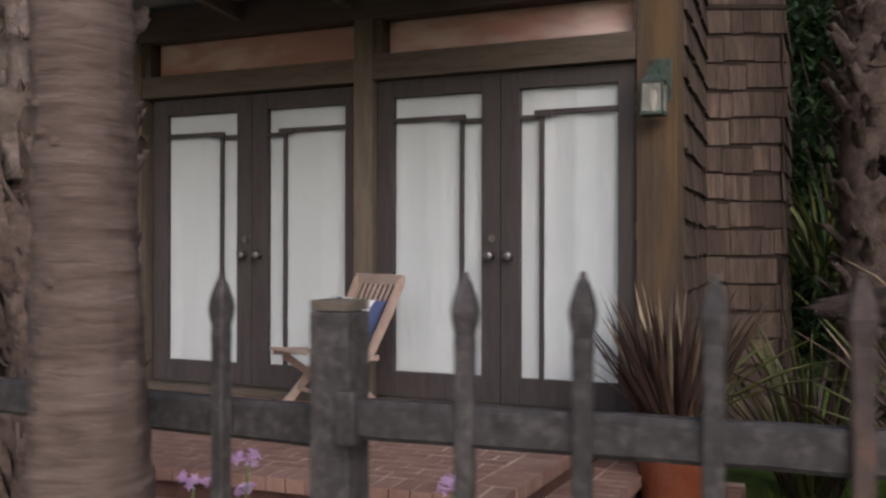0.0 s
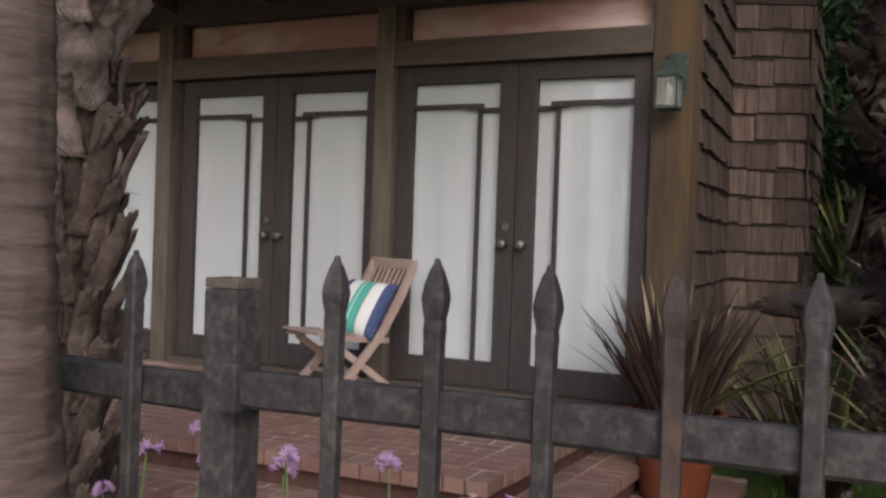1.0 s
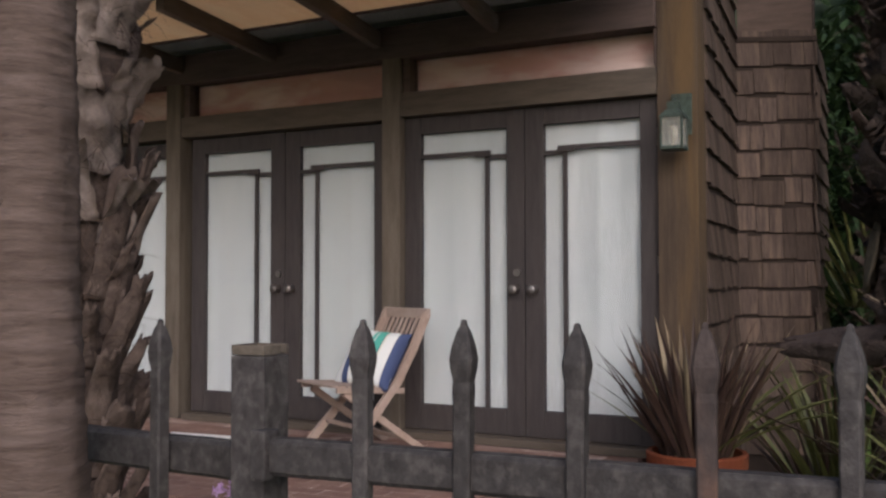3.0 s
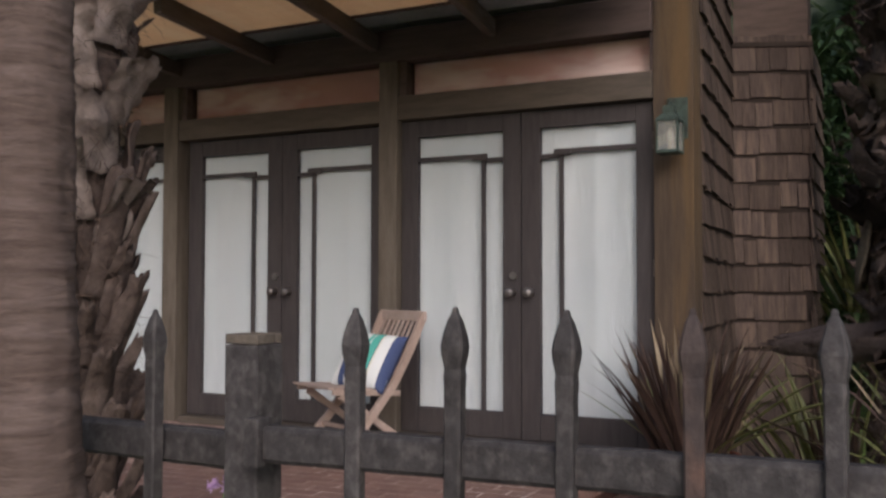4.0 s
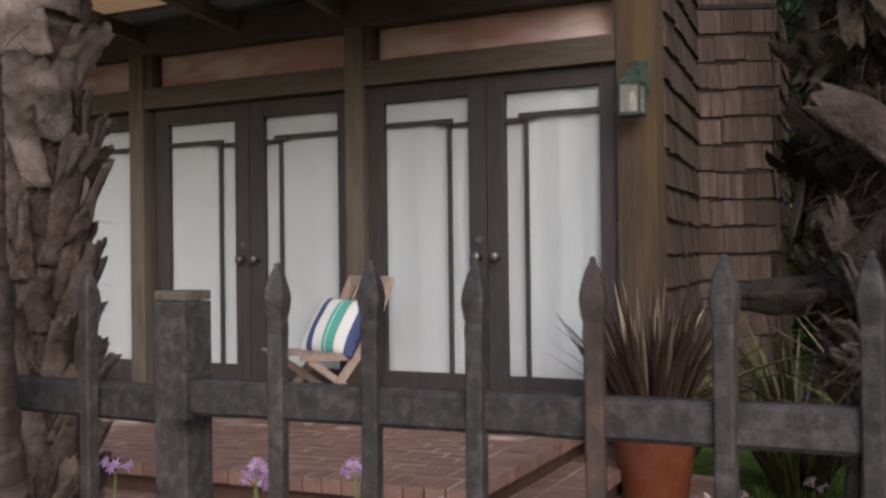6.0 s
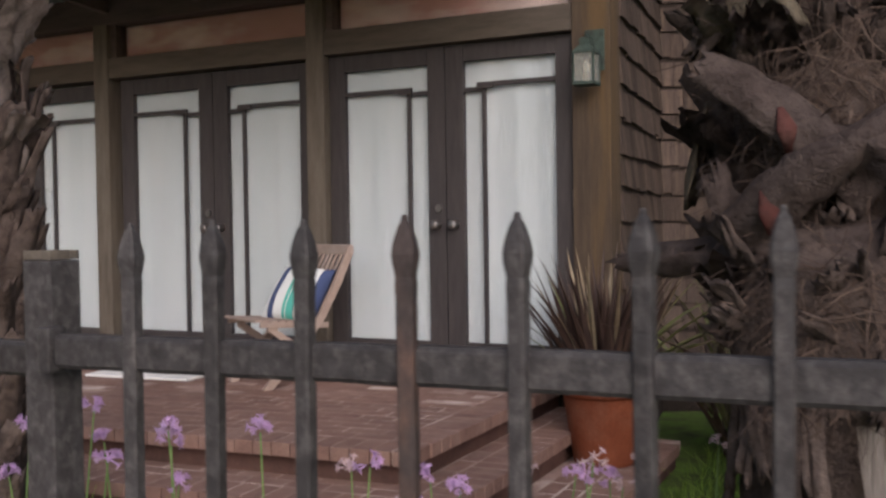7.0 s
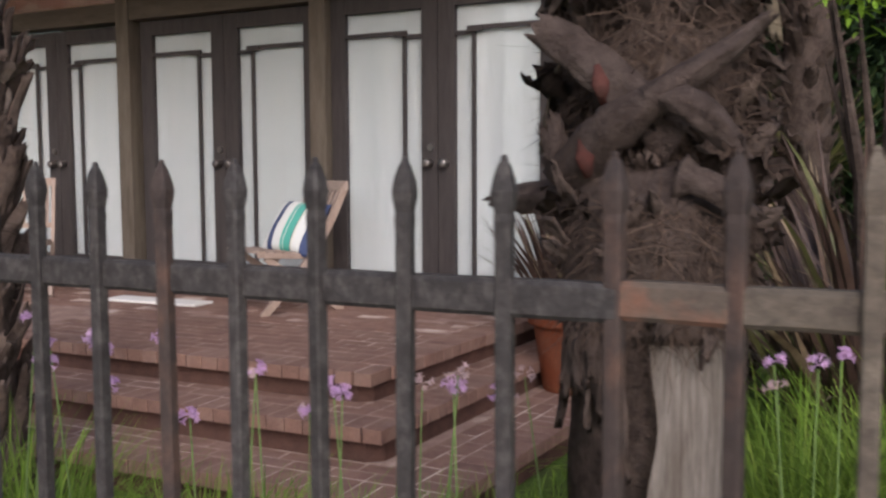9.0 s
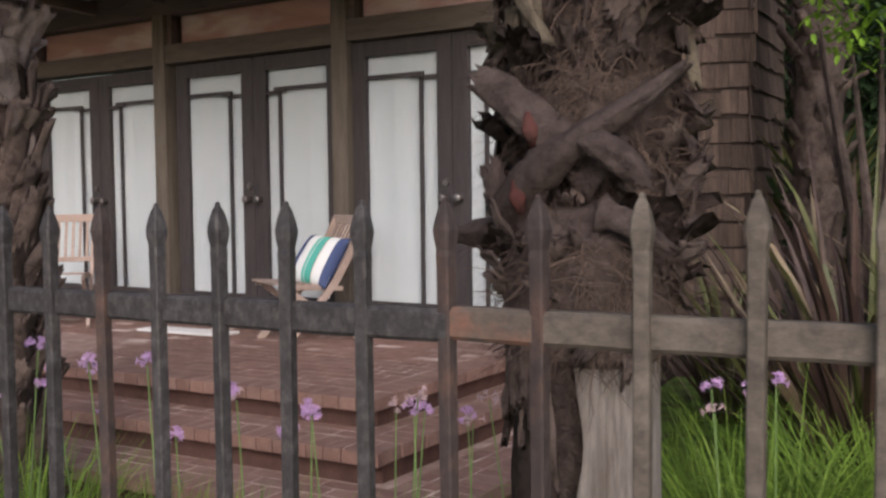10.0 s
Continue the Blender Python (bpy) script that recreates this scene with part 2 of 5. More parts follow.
M_GRASS = material("fresh_grass_leaf", (0.141, 0.226, 0.025), (0.085, 0.154, 0.018), (0.256, 0.315, 0.059), 4, (1, 1, 1), 50, 0.5, 0.0, vary=0.9, island=True, spec=0.2)
M_LEAF = material("dark_green_leaf", (0.034, 0.060, 0.022), (0.021, 0.038, 0.016), (0.064, 0.099, 0.032), 4, (1, 1, 1), 40, 0.5, 0.0, vary=0.9, island=True, spec=0.25)
M_LIME = material("lime_green_leaf", (0.207, 0.339, 0.033), (0.141, 0.255, 0.028), None, 4, (1, 1, 1), 40, 0.5, 0.0, vary=0.7, island=True)
M_STEM = material("flower_stem", (0.156, 0.234, 0.078), None, None, 8, (1, 1, 1), 50, 0.6, 0.0)
M_PETAL = material("lilac_petal", (0.549, 0.370, 0.597), (0.454, 0.275, 0.502), (0.656, 0.502, 0.693), 20, (1, 1, 1), 60, 0.6, 0.0, vary=0.3)
M_DRYPETAL = material("faded_lilac_petal", (0.417, 0.313, 0.344), (0.334, 0.250, 0.230), None, 20, (1, 1, 1), 60, 0.7, 0.0, vary=0.3)
M_CURTAIN = material("white_shade_cloth", (0.601, 0.651, 0.661), (0.573, 0.624, 0.633), (0.628, 0.656, 0.661), 2.0, (4, 4, 0.3), 25, 0.85, 0.0, patch=0.8)
M_VERDIGRIS = material("verdigris_copper", (0.067, 0.093, 0.078), (0.041, 0.048, 0.041), (0.114, 0.152, 0.130), 30, (1, 1, 1), 120, 0.6, 0.3, metal=0.3)
M_KNOB = material("dull_metal", (0.216, 0.194, 0.182), None, (0.432, 0.432, 0.432), 30, (1, 1, 1), 100, 0.4, 0.1, metal=0.8)
M_WHITE = material("white_painted_board", (0.74, 0.73, 0.71), (0.68, 0.67, 0.65), None, 6, (1, 1, 1), 60, 0.6, 0.1)
M_HOUSE = material("brown_upper_wall", (0.116, 0.086, 0.072), None, None, 4, (1, 1, 6), 60, 0.85, 0.3)
M_INSIDE = material("interior_plaster", (0.60, 0.56, 0.51), None, None, 2, (1, 1, 1), 40, 0.9, 0.0)


def glass(name, rough, tint=(1.0, 1.0, 1.0)):
    """Clear pane: see-through, with a mirror sheen by Fresnel."""
    m = bpy.data.materials.new(name)
    m.use_nodes = True
    n, l = m.node_tree.nodes, m.node_tree.links
    n.remove(n["Principled BSDF"])
    tr = n.new("ShaderNodeBsdfTransparent")
    tr.inputs[0].default_value = (*tint, 1)
    gl = n.new("ShaderNodeBsdfGlossy")
    gl.inputs["Roughness"].default_value = rough
    lw = n.new("ShaderNodeLayerWeight")
    lw.inputs["Blend"].default_value = 0.5
    pw = n.new("ShaderNodeMath")
    pw.operation = 'POWER'
    pw.inputs[1].default_value = 5.0
    l.new(lw.outputs["Facing"], pw.inputs[0])
    fr = n.new("ShaderNodeMath")
    fr.operation = 'MULTIPLY_ADD'
    fr.inputs[1].default_value, fr.inputs[2].default_value = 0.95, 0.03
    l.new(pw.outputs[0], fr.inputs[0])
    mx = n.new("ShaderNodeMixShader")
    l.new(fr.outputs[0], mx.inputs[0])
    l.new(tr.outputs[0], mx.inputs[1])
    l.new(gl.outputs[0], mx.inputs[2])
    t = n.new("ShaderNodeTexNoise")
    t.inputs["Scale"].default_value = 3.0
    bp = n.new("ShaderNodeBump")
    bp.inputs["Strength"].default_value = 0.03
    l.new(t.outputs[0], bp.inputs["Height"])
    l.new(bp.outputs[0], gl.inputs["Normal"])
    l.new(mx.outputs[0], n["Material Output"].inputs[0])
    return m


M_GLASS = glass("window_glass", 0.02, (0.935, 0.935, 0.935))


def cloudy_glass():
    """Seeded lantern glass: half clear, half milky, with bubbles."""
    m = material("seeded_lamp_glass", (0.340, 0.344, 0.300), (0.240, 0.240, 0.200), (0.520, 0.520, 0.480), 45, (1, 1, 1), 200, 0.3, 0.6, spec=0.5)
    n, l = m.node_tree.nodes, m.node_tree.links
    mx, tr = n.new("ShaderNodeMixShader"), n.new("ShaderNodeBsdfTransparent")
    mx.inputs[0].default_value = 0.62
    l.new(n["Principled BSDF"].outputs[0], mx.inputs[1])
    l.new(tr.outputs[0], mx.inputs[2])
    l.new(mx.outputs[0], n["Material Output"].inputs[0])
    return m


M_LAMPGLASS = cloudy_glass()


# rosy base and pale patches paint the reflections of the transom glass
M_TRANSOM = material("painted_transom_reflection", (0.660, 0.395, 0.345), (0.540, 0.310, 0.265), (0.820, 0.660, 0.610), 2.0, (0.8, 1, 2.2), 60, 0.85, 0.0, patch=1.7, patch_amount=1.0)


def translucent(m, amount):
    """Lets part of the daylight that falls on a thin sheet come out on its far side."""
    n, l = m.node_tree.nodes, m.node_tree.links
    b = n["Principled BSDF"]
    tr = n.new("ShaderNodeBsdfTranslucent")
    src = b.inputs["Base Color"].links[0].from_socket
    l.new(src, tr.inputs["Color"])
    mx = n.new("ShaderNodeMixShader")
    mx.inputs[0].default_value = amount
    l.new(b.outputs[0], mx.inputs[1])
    l.new(tr.outputs[0], mx.inputs[2])
    l.new(mx.outputs[0], n["Material Output"].inputs[0])


# translucency added so that soffit boards and porch below turn brighter
translucent(M_SOFFIT, 0.5)
for leaf in (M_GRASS, M_LIME, M_LEAF, M_PETAL):
    translucent(leaf, 0.3)

# ---------- setting ----------
def ground_sheet():
    bm = bmesh.new()
    xs = [-400, -60, -12] + [-8 + 0.4 * i for i in range(41)] + [12, 60, 400]
    ys = [-400, -60, -12] + [0.5 + 0.4 * i for i in range(24)] + [14, 60, 400]
    grid = [[bm.verts.new((x, y, 0.0 if abs(x) > 9 or y < 0.4 or y > 10.2 else 0.025 * noise.noise((x * 1.7, y * 1.7, 3.0)))) for y in ys] for x in xs]
    for i in range(len(xs) - 1):
        for j in range(len(ys) - 1):
            bm.faces.new((grid[i][j], grid[i + 1][j], grid[i + 1][j + 1], grid[i][j + 1]))
    return solid("ground", bm, M_GROUND, "dark earth with patchy moss and short grass", "ground", "structure", smooth=True)


ground_sheet()
solid("pavement", box(-30, 30, -3.4, 0.25, 0.004, 0.05, 0.01), M_PAVE, "plain grey concrete pavement outside the fence", "pavement", "structure")

FY = 5.0            # plane of the door glass
T_Z, S2_Z, S3_Z = 0.49, 0.335, 0.17
SKEW = 0.055        # how far the step fronts turn from the facade


def front(x, y):
    return y + SKEW * (x + 1.6)


def slab(name, x1, y0, z0, z1, label):
    """A paved tier with a mortar bed: bricks are laid on it afterwards."""
    bm = bmesh.new()
    lo = [(-7.5, front(-7.5, y0)), (x1 - 0.06, front(x1, y0)), (x1, front(x1, y0) + 0.06), (x1, 5.1), (-7.5, 5.1)]
    ins = 0.05
    rings = []
    for z, k in ((z0, ins), (z1 - 0.065, ins), (z1 - 0.060, 0.022), (z1 - 0.0015, 0.022)):
        rings.append([bm.verts.new((x - (k if i in (1, 2, 3) else 0), y + (k if i < 3 else 0), z)) for i, (x, y) in enumerate(lo)])
    for a, b in zip(rings, rings[1:]):
        for k in range(5):
            bm.faces.new((a[k], a[(k + 1) % 5], b[(k + 1) % 5], b[k]))
    bm.faces.new(rings[-1])
    ob = solid(name, bm, M_MORTAR, label, "terrace", "structure")
    # risers get the darker brick: shade under the nosing put into their colour
    ob.data.materials.append(M_RISER_SHADED)
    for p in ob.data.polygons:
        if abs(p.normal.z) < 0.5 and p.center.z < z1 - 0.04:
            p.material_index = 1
    return ob


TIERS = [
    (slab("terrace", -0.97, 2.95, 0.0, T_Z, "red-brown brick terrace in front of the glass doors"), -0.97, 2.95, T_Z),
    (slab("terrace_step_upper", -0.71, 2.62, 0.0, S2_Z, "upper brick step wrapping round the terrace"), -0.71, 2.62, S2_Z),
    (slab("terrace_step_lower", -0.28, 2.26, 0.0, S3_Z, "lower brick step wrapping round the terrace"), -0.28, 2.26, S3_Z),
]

# ---------- house front ----------
solid("wall_front_lower", box(-9.0, -0.90, 5.02, 5.14, 0.3, 0.495), M_WALLBACK, "dark sill wall under the glass doors", "wall", "structure")
solid("wall_front_left", box(-9.0, -6.44, 4.98, 5.14, 0.3, 3.3), M_HOUSE, "brown boarded front wall beyond the doors", "wall", "structure")
solid("wall_inner", box(-9.0, -0.9, 8.0, 8.1, 0.3, 3.3), M_INSIDE, "plain interior wall behind the doors", "wall", "structure")
solid("floor_inside", box(-9.0, -0.9, 5.14, 8.0, 0.40, 0.48), M_INSIDE, "plain interior floor", "floor", "structure")
solid("ceiling", box(-9.0, -0.92, 5.10, 8.1, 3.30, 3.40), M_INSIDE, "plain interior ceiling", "ceiling", "structure")
# box added out of view to keep light off from above
solid("wall_upper_storey", box(-9.0, -0.9, 4.95, 8.1, 4.02, 6.2), M_HOUSE, "unseen brown box above the porch that blocks light", "wall", "structure")

# right corner post, other posts
solid("corner_post", box(-0.884, -0.650, 4.925, 5.16, 0.34, 4.0, 0.006), M_POST, "broad weathered corner post with yellowish stain", "post", "structure")
for x0, x1 in ((-2.733, -2.597), (-4.634, -4.496), (-6.43, -6.30)):
    solid("door_post", box(x0, x1, 4.895, 5.10, T_Z, 3.02, 0.006), M_TRIM, "weathered grey-brown timber post between doors", "post", "structure", "door posts")
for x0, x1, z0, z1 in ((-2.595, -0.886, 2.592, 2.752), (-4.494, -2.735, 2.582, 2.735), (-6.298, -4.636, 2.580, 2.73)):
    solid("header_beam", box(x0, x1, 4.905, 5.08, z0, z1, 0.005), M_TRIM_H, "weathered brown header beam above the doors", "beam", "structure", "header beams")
solid("eaves_beam", box(-9.0, -0.886, 4.885, 5.10, 2.985, 3.20, 0.006), M_BEAM, "dark brown eaves beam over the transoms", "beam", "structure")

# porch roof: boards, rafters, dark recess
solid("porch_recess", box(-9.0, -0.7, 4.42, 5.0, 3.95, 4.02), M_BEAM, "dark recess above the doors", "ceiling", "structure")
solid("porch_recess_board", box(-9.0, -0.7, 4.41, 4.44, 3.160, 3.95), M_BEAM, "dark board closing the recess above the porch", "trim", "structure")
bm = bmesh.new()
y = 3.44
while y < 4.40:
    box(-9.0, -0.95, y, y + 0.135, 3.172, 3.178, 0.0, bm)
    y += 0.14
solid("ceiling_porch", bm, M_SOFFIT, "thin cream porch boards, translucency added to brighten the porch", "ceiling", "structure")
solid("porch_fascia", box(-9.0, -0.95, 3.40, 3.436, 3.10, 3.25, 0.004), M_RAFTER, "brown fascia board along the porch roof", "trim", "structure")
for i in range(10):
    x = -1.90 - 0.86 * i
    solid("rafter", beam((x, 4.88, 3.115), (x + 0.24, 3.51, 3.115), 0.055, 0.11), M_RAFTER, "brown timber rafter under the soffit boards", "rafter", "structure", "porch rafters")


# ---------- doors ----------
def door_leaf(x0, x1, gx0, gx1, gz0, gz1, hand, y=4.962):
    """hand: +1 where the upright bar stands near the right of the glass, -1 near the left."""
    z0, z1 = 0.545, gz1 + 0.112
    d = thing("glazed_door", ((x0 + x1) / 2, y, z0), "closed dark-painted timber door with white shade behind glass", "door", "terrace doors")
    y1 = y + 0.045
    part("stile", box(x0 + 0.003, gx0, y, y1, z0, z1, 0.004), M_DOOR, d)
    part("stile", box(gx1, x1 - 0.003, y, y1, z0, z1, 0.004), M_DOOR, d)
    part("top_rail", box(gx0 + 0.001, gx1 - 0.001, y + 0.002, y1, gz1, z1, 0.004), M_DOOR, d)
    part("bottom_rail", box(gx0 + 0.001, gx1 - 0.001, y + 0.002, y1, z0, gz0, 0.004), M_DOOR, d)
    pane = part("pane", box(gx0, gx1, FY - 0.006, FY, gz0, gz1), M_GLASS, d)
    pane.visible_shadow = False
    bx = gx1 - 0.154 if hand > 0 else gx0 + 0.122
    zl, zs = gz1 - 0.152, gz1 - 0.180
    yb0, yb1 = y + 0.012, FY - 0.008
    part("upright_bar", box(bx, bx + 0.027, yb0, yb1, gz0, zl - 0.010), M_DOOR, d)
    if hand > 0:
        part("cross_bar", box(gx0, bx + 0.034, yb0 - 0.003, yb1, zl - 0.010, zl + 0.018), M_DOOR, d)
        part("cross_bar", box(bx + 0.034, gx1, yb0 - 0.001, yb1, zs - 0.010, zs + 0.018), M_DOOR, d)
        part("corbel", beam((bx - 0.065, yb0 - 0.006, zl - 0.004), (bx + 0.045, yb0 - 0.006, zl - 0.004), 0.02, 0.040, 0.006), M_DOOR, d)
    else:
        part("cross_bar", box(bx - 0.004, gx1, yb0 - 0.003, yb1, zl - 0.010, zl + 0.018), M_DOOR, d)
        part("cross_bar", box(gx0, bx - 0.004, yb0 - 0.001, yb1, zs - 0.010, zs + 0.018), M_DOOR, d)
        part("corbel", beam((bx - 0.030, yb0 - 0.006, zl - 0.004), (bx + 0.085, yb0 - 0.006, zl - 0.004), 0.02, 0.040, 0.006), M_DOOR, d)
    kx = x1 - 0.062 if hand > 0 else x0 + 0.062
    k = part("door_knob", tube([(kx, y + 0.002, 1.455), (kx, y - 0.02, 1.455), (kx, y - 0.035, 1.455), (kx, y - 0.055, 1.455), (kx, y - 0.066, 1.455)],
                               [0.032, 0.014, 0.02, 0.032, 0.018], 14), M_KNOB, d, "dull metal knob", True)
    if hand > 0:
        part("lock_plate", tube([(kx + 0.01, y + 0.002, 1.56), (kx + 0.01, y - 0.015, 1.56)], [0.026, 0.024], 14), M_KNOB, d)
    else:
        for zz in (0.78, 1.55, 2.30):
            part("hinge", tube([(x1 - 0.004, y - 0.006, zz), (x1 - 0.004, y - 0.006, zz + 0.10)], 0.008, 8), M_KNOB, d)
    return d


def shade(x0, x1, z0, z1, seed):
    """White cloth behind the glass with slight upright folds."""
    rnd = random.Random(seed)
    bm = bmesh.new()
    n = 60
    ph = [rnd.uniform(0, 6.28) for _ in range(4)]
    sheets = []
    for back in (0.0, 0.004):
        g = []
        for i in range(n + 1):
            u = i / n
            w = 0.004 * math.sin(9 * u * 2 + ph[0]) + 0.0016 * math.sin(23 * u + ph[1]) + 0.0006 * math.sin(47 * u + ph[2])
            g.append([bm.verts.new((x0 + (x1 - x0) * u, FY + 0.010 + back + w, z)) for z in (z0, z1)])
        for a, b in zip(g, g[1:]):
            bm.faces.new((a[0], b[0], b[1], a[1]) if back == 0 else (a[0], a[1], b[1], b[0]))
        sheets.append(g)
    for k in (0, 1):
        rim = [[bm.verts.new(sheets[j][i][k].co) for j in (0, 1)] for i in range(n + 1)]
        for a, b in zip(rim, rim[1:]):
            bm.faces.new((a[0], a[1], b[1], b[0]) if k == 0 else (a[0], b[0], b[1], a[1]))
    return solid("window_shade", bm, M_CURTAIN, "white cloth shade hanging behind door glass", "curtain", group="door shades", smooth=True)


PAIRS = [((-2.597, -1.734, -0.884), (-2.473, -1.860), (-1.609, -1.000), 0.708, 2.474),
         ((-4.437, -3.573, -2.735), (-4.312, -3.700), (-3.447, -2.834), 0.702, 2.455),
         ((-6.285, -5.415, -4.640), (-6.155, -5.545), (-5.288, -4.680), 0.700, 2.445)]
for k, ((xa, xm, xb), ga, gb, gz0, gz1) in enumerate(PAIRS):
    door_leaf(xa, xm, *ga, gz0, gz1, 1)
    door_leaf(xm, xb, *gb, gz0, gz1, -1)
    shade(ga[0] - 0.05, ga[1] + 0.05, gz0 - 0.04, gz1 + 0.04, 11 + k)
    shade(gb[0] - 0.05, gb[1] + 0.05, gz0 - 0.04, gz1 + 0.04, 21 + k)
    solid("door_sill", box(xa + 0.002, xb - 0.002, 4.86, 5.02, T_Z, 0.540, 0.008), M_TRIM_H, "worn timber sill under a pair of doors", "sill", "structure", "door sills")
# jambs of the recessed pairs
# near-black colour here paints the shadow in the gap beside the leaf
solid("door_jamb", box(-4.494, -4.438, 5.030, 5.08, 0.54, 2.58, 0.004), M_WALLBACK, "dark door jamb", "trim", "structure", "door jambs")
solid("door_jamb", box(-6.298, -6.287, 4.955, 5.08, 0.54, 2.58), M_DOOR, "dark door jamb", "trim", "structure", "door jambs")
# transoms
for n, (x0, x1, z0) in enumerate(((-2.595, -0.886, 2.752), (-4.494, -2.735, 2.735), (-6.298, -4.636, 2.73))):
    w = tagged(new("window_%d" % (n + 1)), "shallow transom window with painted rosy reflections behind glass", "window", "transom windows", "structure")
    w.matrix_basis = Matrix.Translation(((x0 + x1) / 2, FY, z0))
    e = 0.05
    part("window_frame", box(x0, x0 + e, 4.935, 5.05, z0, 2.985, 0.004), M_BEAM, w)
    part("window_frame", box(x1 - 0.02, x1, 4.935, 5.05, z0, 2.985, 0.004), M_BEAM, w)
    p = part("pane", box(x0 + e, x1 - 0.02, FY - 0.003, FY + 0.003, z0, 2.985), M_GLASS, w)
    p.visible_shadow = False
    # added panel behind the pane, carrying the glass reflections as colour
    solid("transom_blind", box(x0 + 0.01, x1 - 0.01, 5.05, 5.056, z0 - 0.03, 3.02), M_TRANSOM, "added panel painted with rosy and pale glass reflections", "blind", group="transom blinds")


# ---------- shingled walls ----------
COURSE, BUTT0 = 0.206, 2.49
SIDE = ((-0.652, 5.14), (-0.80, 6.80))
BAYF = ((-0.80, 6.80), (-0.272, 7.03))
BAYR = ((-0.272, 7.03), (-0.33, 8.25))


def wall_between(name, a, b, z0, z1, thick=0.08):
    a, b = Vector((*a, 0)), Vector((*b, 0))
    u = (b - a).normalized()
    n = Vector((u.y, -u.x, 0))
    bm = bmesh.new()
    q = [a, b, b - n * thick, a - n * thick]
    lo, hi = [bm.verts.new((p.x, p.y, z0)) for p in q], [bm.verts.new((p.x, p.y, z1)) for p in q]
    for k in range(4):
        bm.faces.new((lo[k], lo[(k + 1) % 4], hi[(k + 1) % 4], hi[k]))
    bm.faces.new(lo[::-1])
    bm.faces.new(hi)
    return solid(name, bm, M_WALLBACK, "wall clad in weathered brown cedar shingles", "wall", "structure"), a, u, n, (b - a).length


W_SIDE = wall_between("wall_side", *SIDE, 0.0, 4.2)
W_BAYF = wall_between("wall_bay_front", *BAYF, 0.0, 3.30)
W_BAYR = wall_between("wall_bay_side", *BAYR, 0.0, 3.30)
solid("bay_window_apron", box(-0.83, -0.285, 7.02, 7.2, 3.32, 4.4, 0.004), M_HOUSE, "smooth brown board panel above the shingled bay", "trim", "structure")
wall_between("wall_bay_sill", (-0.82, 6.775), (-0.25, 7.02), 3.29, 3.325, 0.12)
# ---------- fence ----------
def fence_y(x):
    return 0.352 - 0.010 * x + 0.028 * x * x


def picket_mesh():
    """A square bar with a worn spear head."""
    bm = bmesh.new()
    prof = [(0.0106, -1.40), (0.0106, -0.095), (0.0114, -0.082), (0.0104, -0.072), (0.0132, -0.056), (0.0142, -0.045), (0.0118, -0.030), (0.0072, -0.013), (0.0036, -0.006), (0.0034, -0.002), (0.0018, 0.001)]
    rings = []
    for k, (r, z) in enumerate(prof):
        c = r * 0.78
        o = [(r, -c), (r, c), (c, r), (-c, r), (-r, c), (-r, -c), (-c, -r), (c, -r)]
        rings.append([bm.verts.new((x, y, z)) for x, y in o])
    for a, b in zip(rings, rings[1:]):
        for k in range(8):
            bm.faces.new((a[k], a[(k + 1) % 8], b[(k + 1) % 8], b[k]))
    bm.faces.new(rings[-1])
    bm.faces.new(rings[0][::-1])
    return bm


PICKET_X0, PICKET_STEP = -0.005, 0.1403
fence = thing("iron_fence", (0.6, 0.36, 0.05), "weathered dark iron picket fence with spear heads and rust", "fence")
me_dark = mesh_from(picket_mesh(), "picket", M_IRON)
me_rust = mesh_from(picket_mesh(), "picket", M_RUST)
me_faded = mesh_from(picket_mesh(), "picket", M_RAILGREY)
rnd = random.Random(5)


def add_picket(x, y, top, rust):
    ob = adopt(new("picket", me_faded if rust == 2 else me_rust if rust else me_dark), fence)
    ob.matrix_basis = Matrix.Translation((x, y, top)) @ Matrix.Rotation(radians(rnd.uniform(-9, 9)), 4, 'Z') @ Matrix.Rotation(radians(rnd.uniform(-0.35, 0.35)), 4, 'Y')
    return ob


for i in range(0, 26):
    x = PICKET_X0 + PICKET_STEP * i
    add_picket(x, fence_y(x), 1.4590 + 0.0013 * i + rnd.uniform(-0.0015, 0.0015), 2 if i > 9 else i in (3, 8, 9))
for x, y in ((-0.385, 0.40), (-0.60, 0.43), (-0.76, 0.435), (-0.91, 0.44), (-1.06, 0.445), (-1.21, 0.45), (-1.36, 0.455)):
    add_picket(x, y, 1.452, False)


def worn_bar(x0, x1, ya, yb, z0, z1, half, seed, rise=0.0):
    """A forged rail whose faces and edges waver a little."""
    bm = bmesh.new()
    n = max(8, int((x1 - x0) / 0.025))
    rings = []
    c = 0.006
    for i in range(n + 1):
        x = x0 + (x1 - x0) * i / n
        yc = ya + (yb - ya) * i / n
        e = [0.0012 * noise.noise((x * 14, k * 5.0, seed)) for k in range(4)]
        up = rise * (x - x0)
        y0, y1, a, b = yc - half + e[0], yc + half, z0 + up + e[1], z1 + up + e[2]
        o = [(y0, a + c), (y0, b - c), (y0 + c, b), (y1 - c, b), (y1, b - c), (y1, a + c), (y1 - c, a), (y0 + c, a)]
        rings.append([bm.verts.new((x, yy, zz)) for yy, zz in o])
    for p, q in zip(rings, rings[1:]):
        for k in range(8):
            bm.faces.new((p[k], p[(k + 1) % 8], q[(k + 1) % 8], q[k]))
    bm.faces.new(rings[0])
    bm.faces.new(rings[-1][::-1])
    return bm


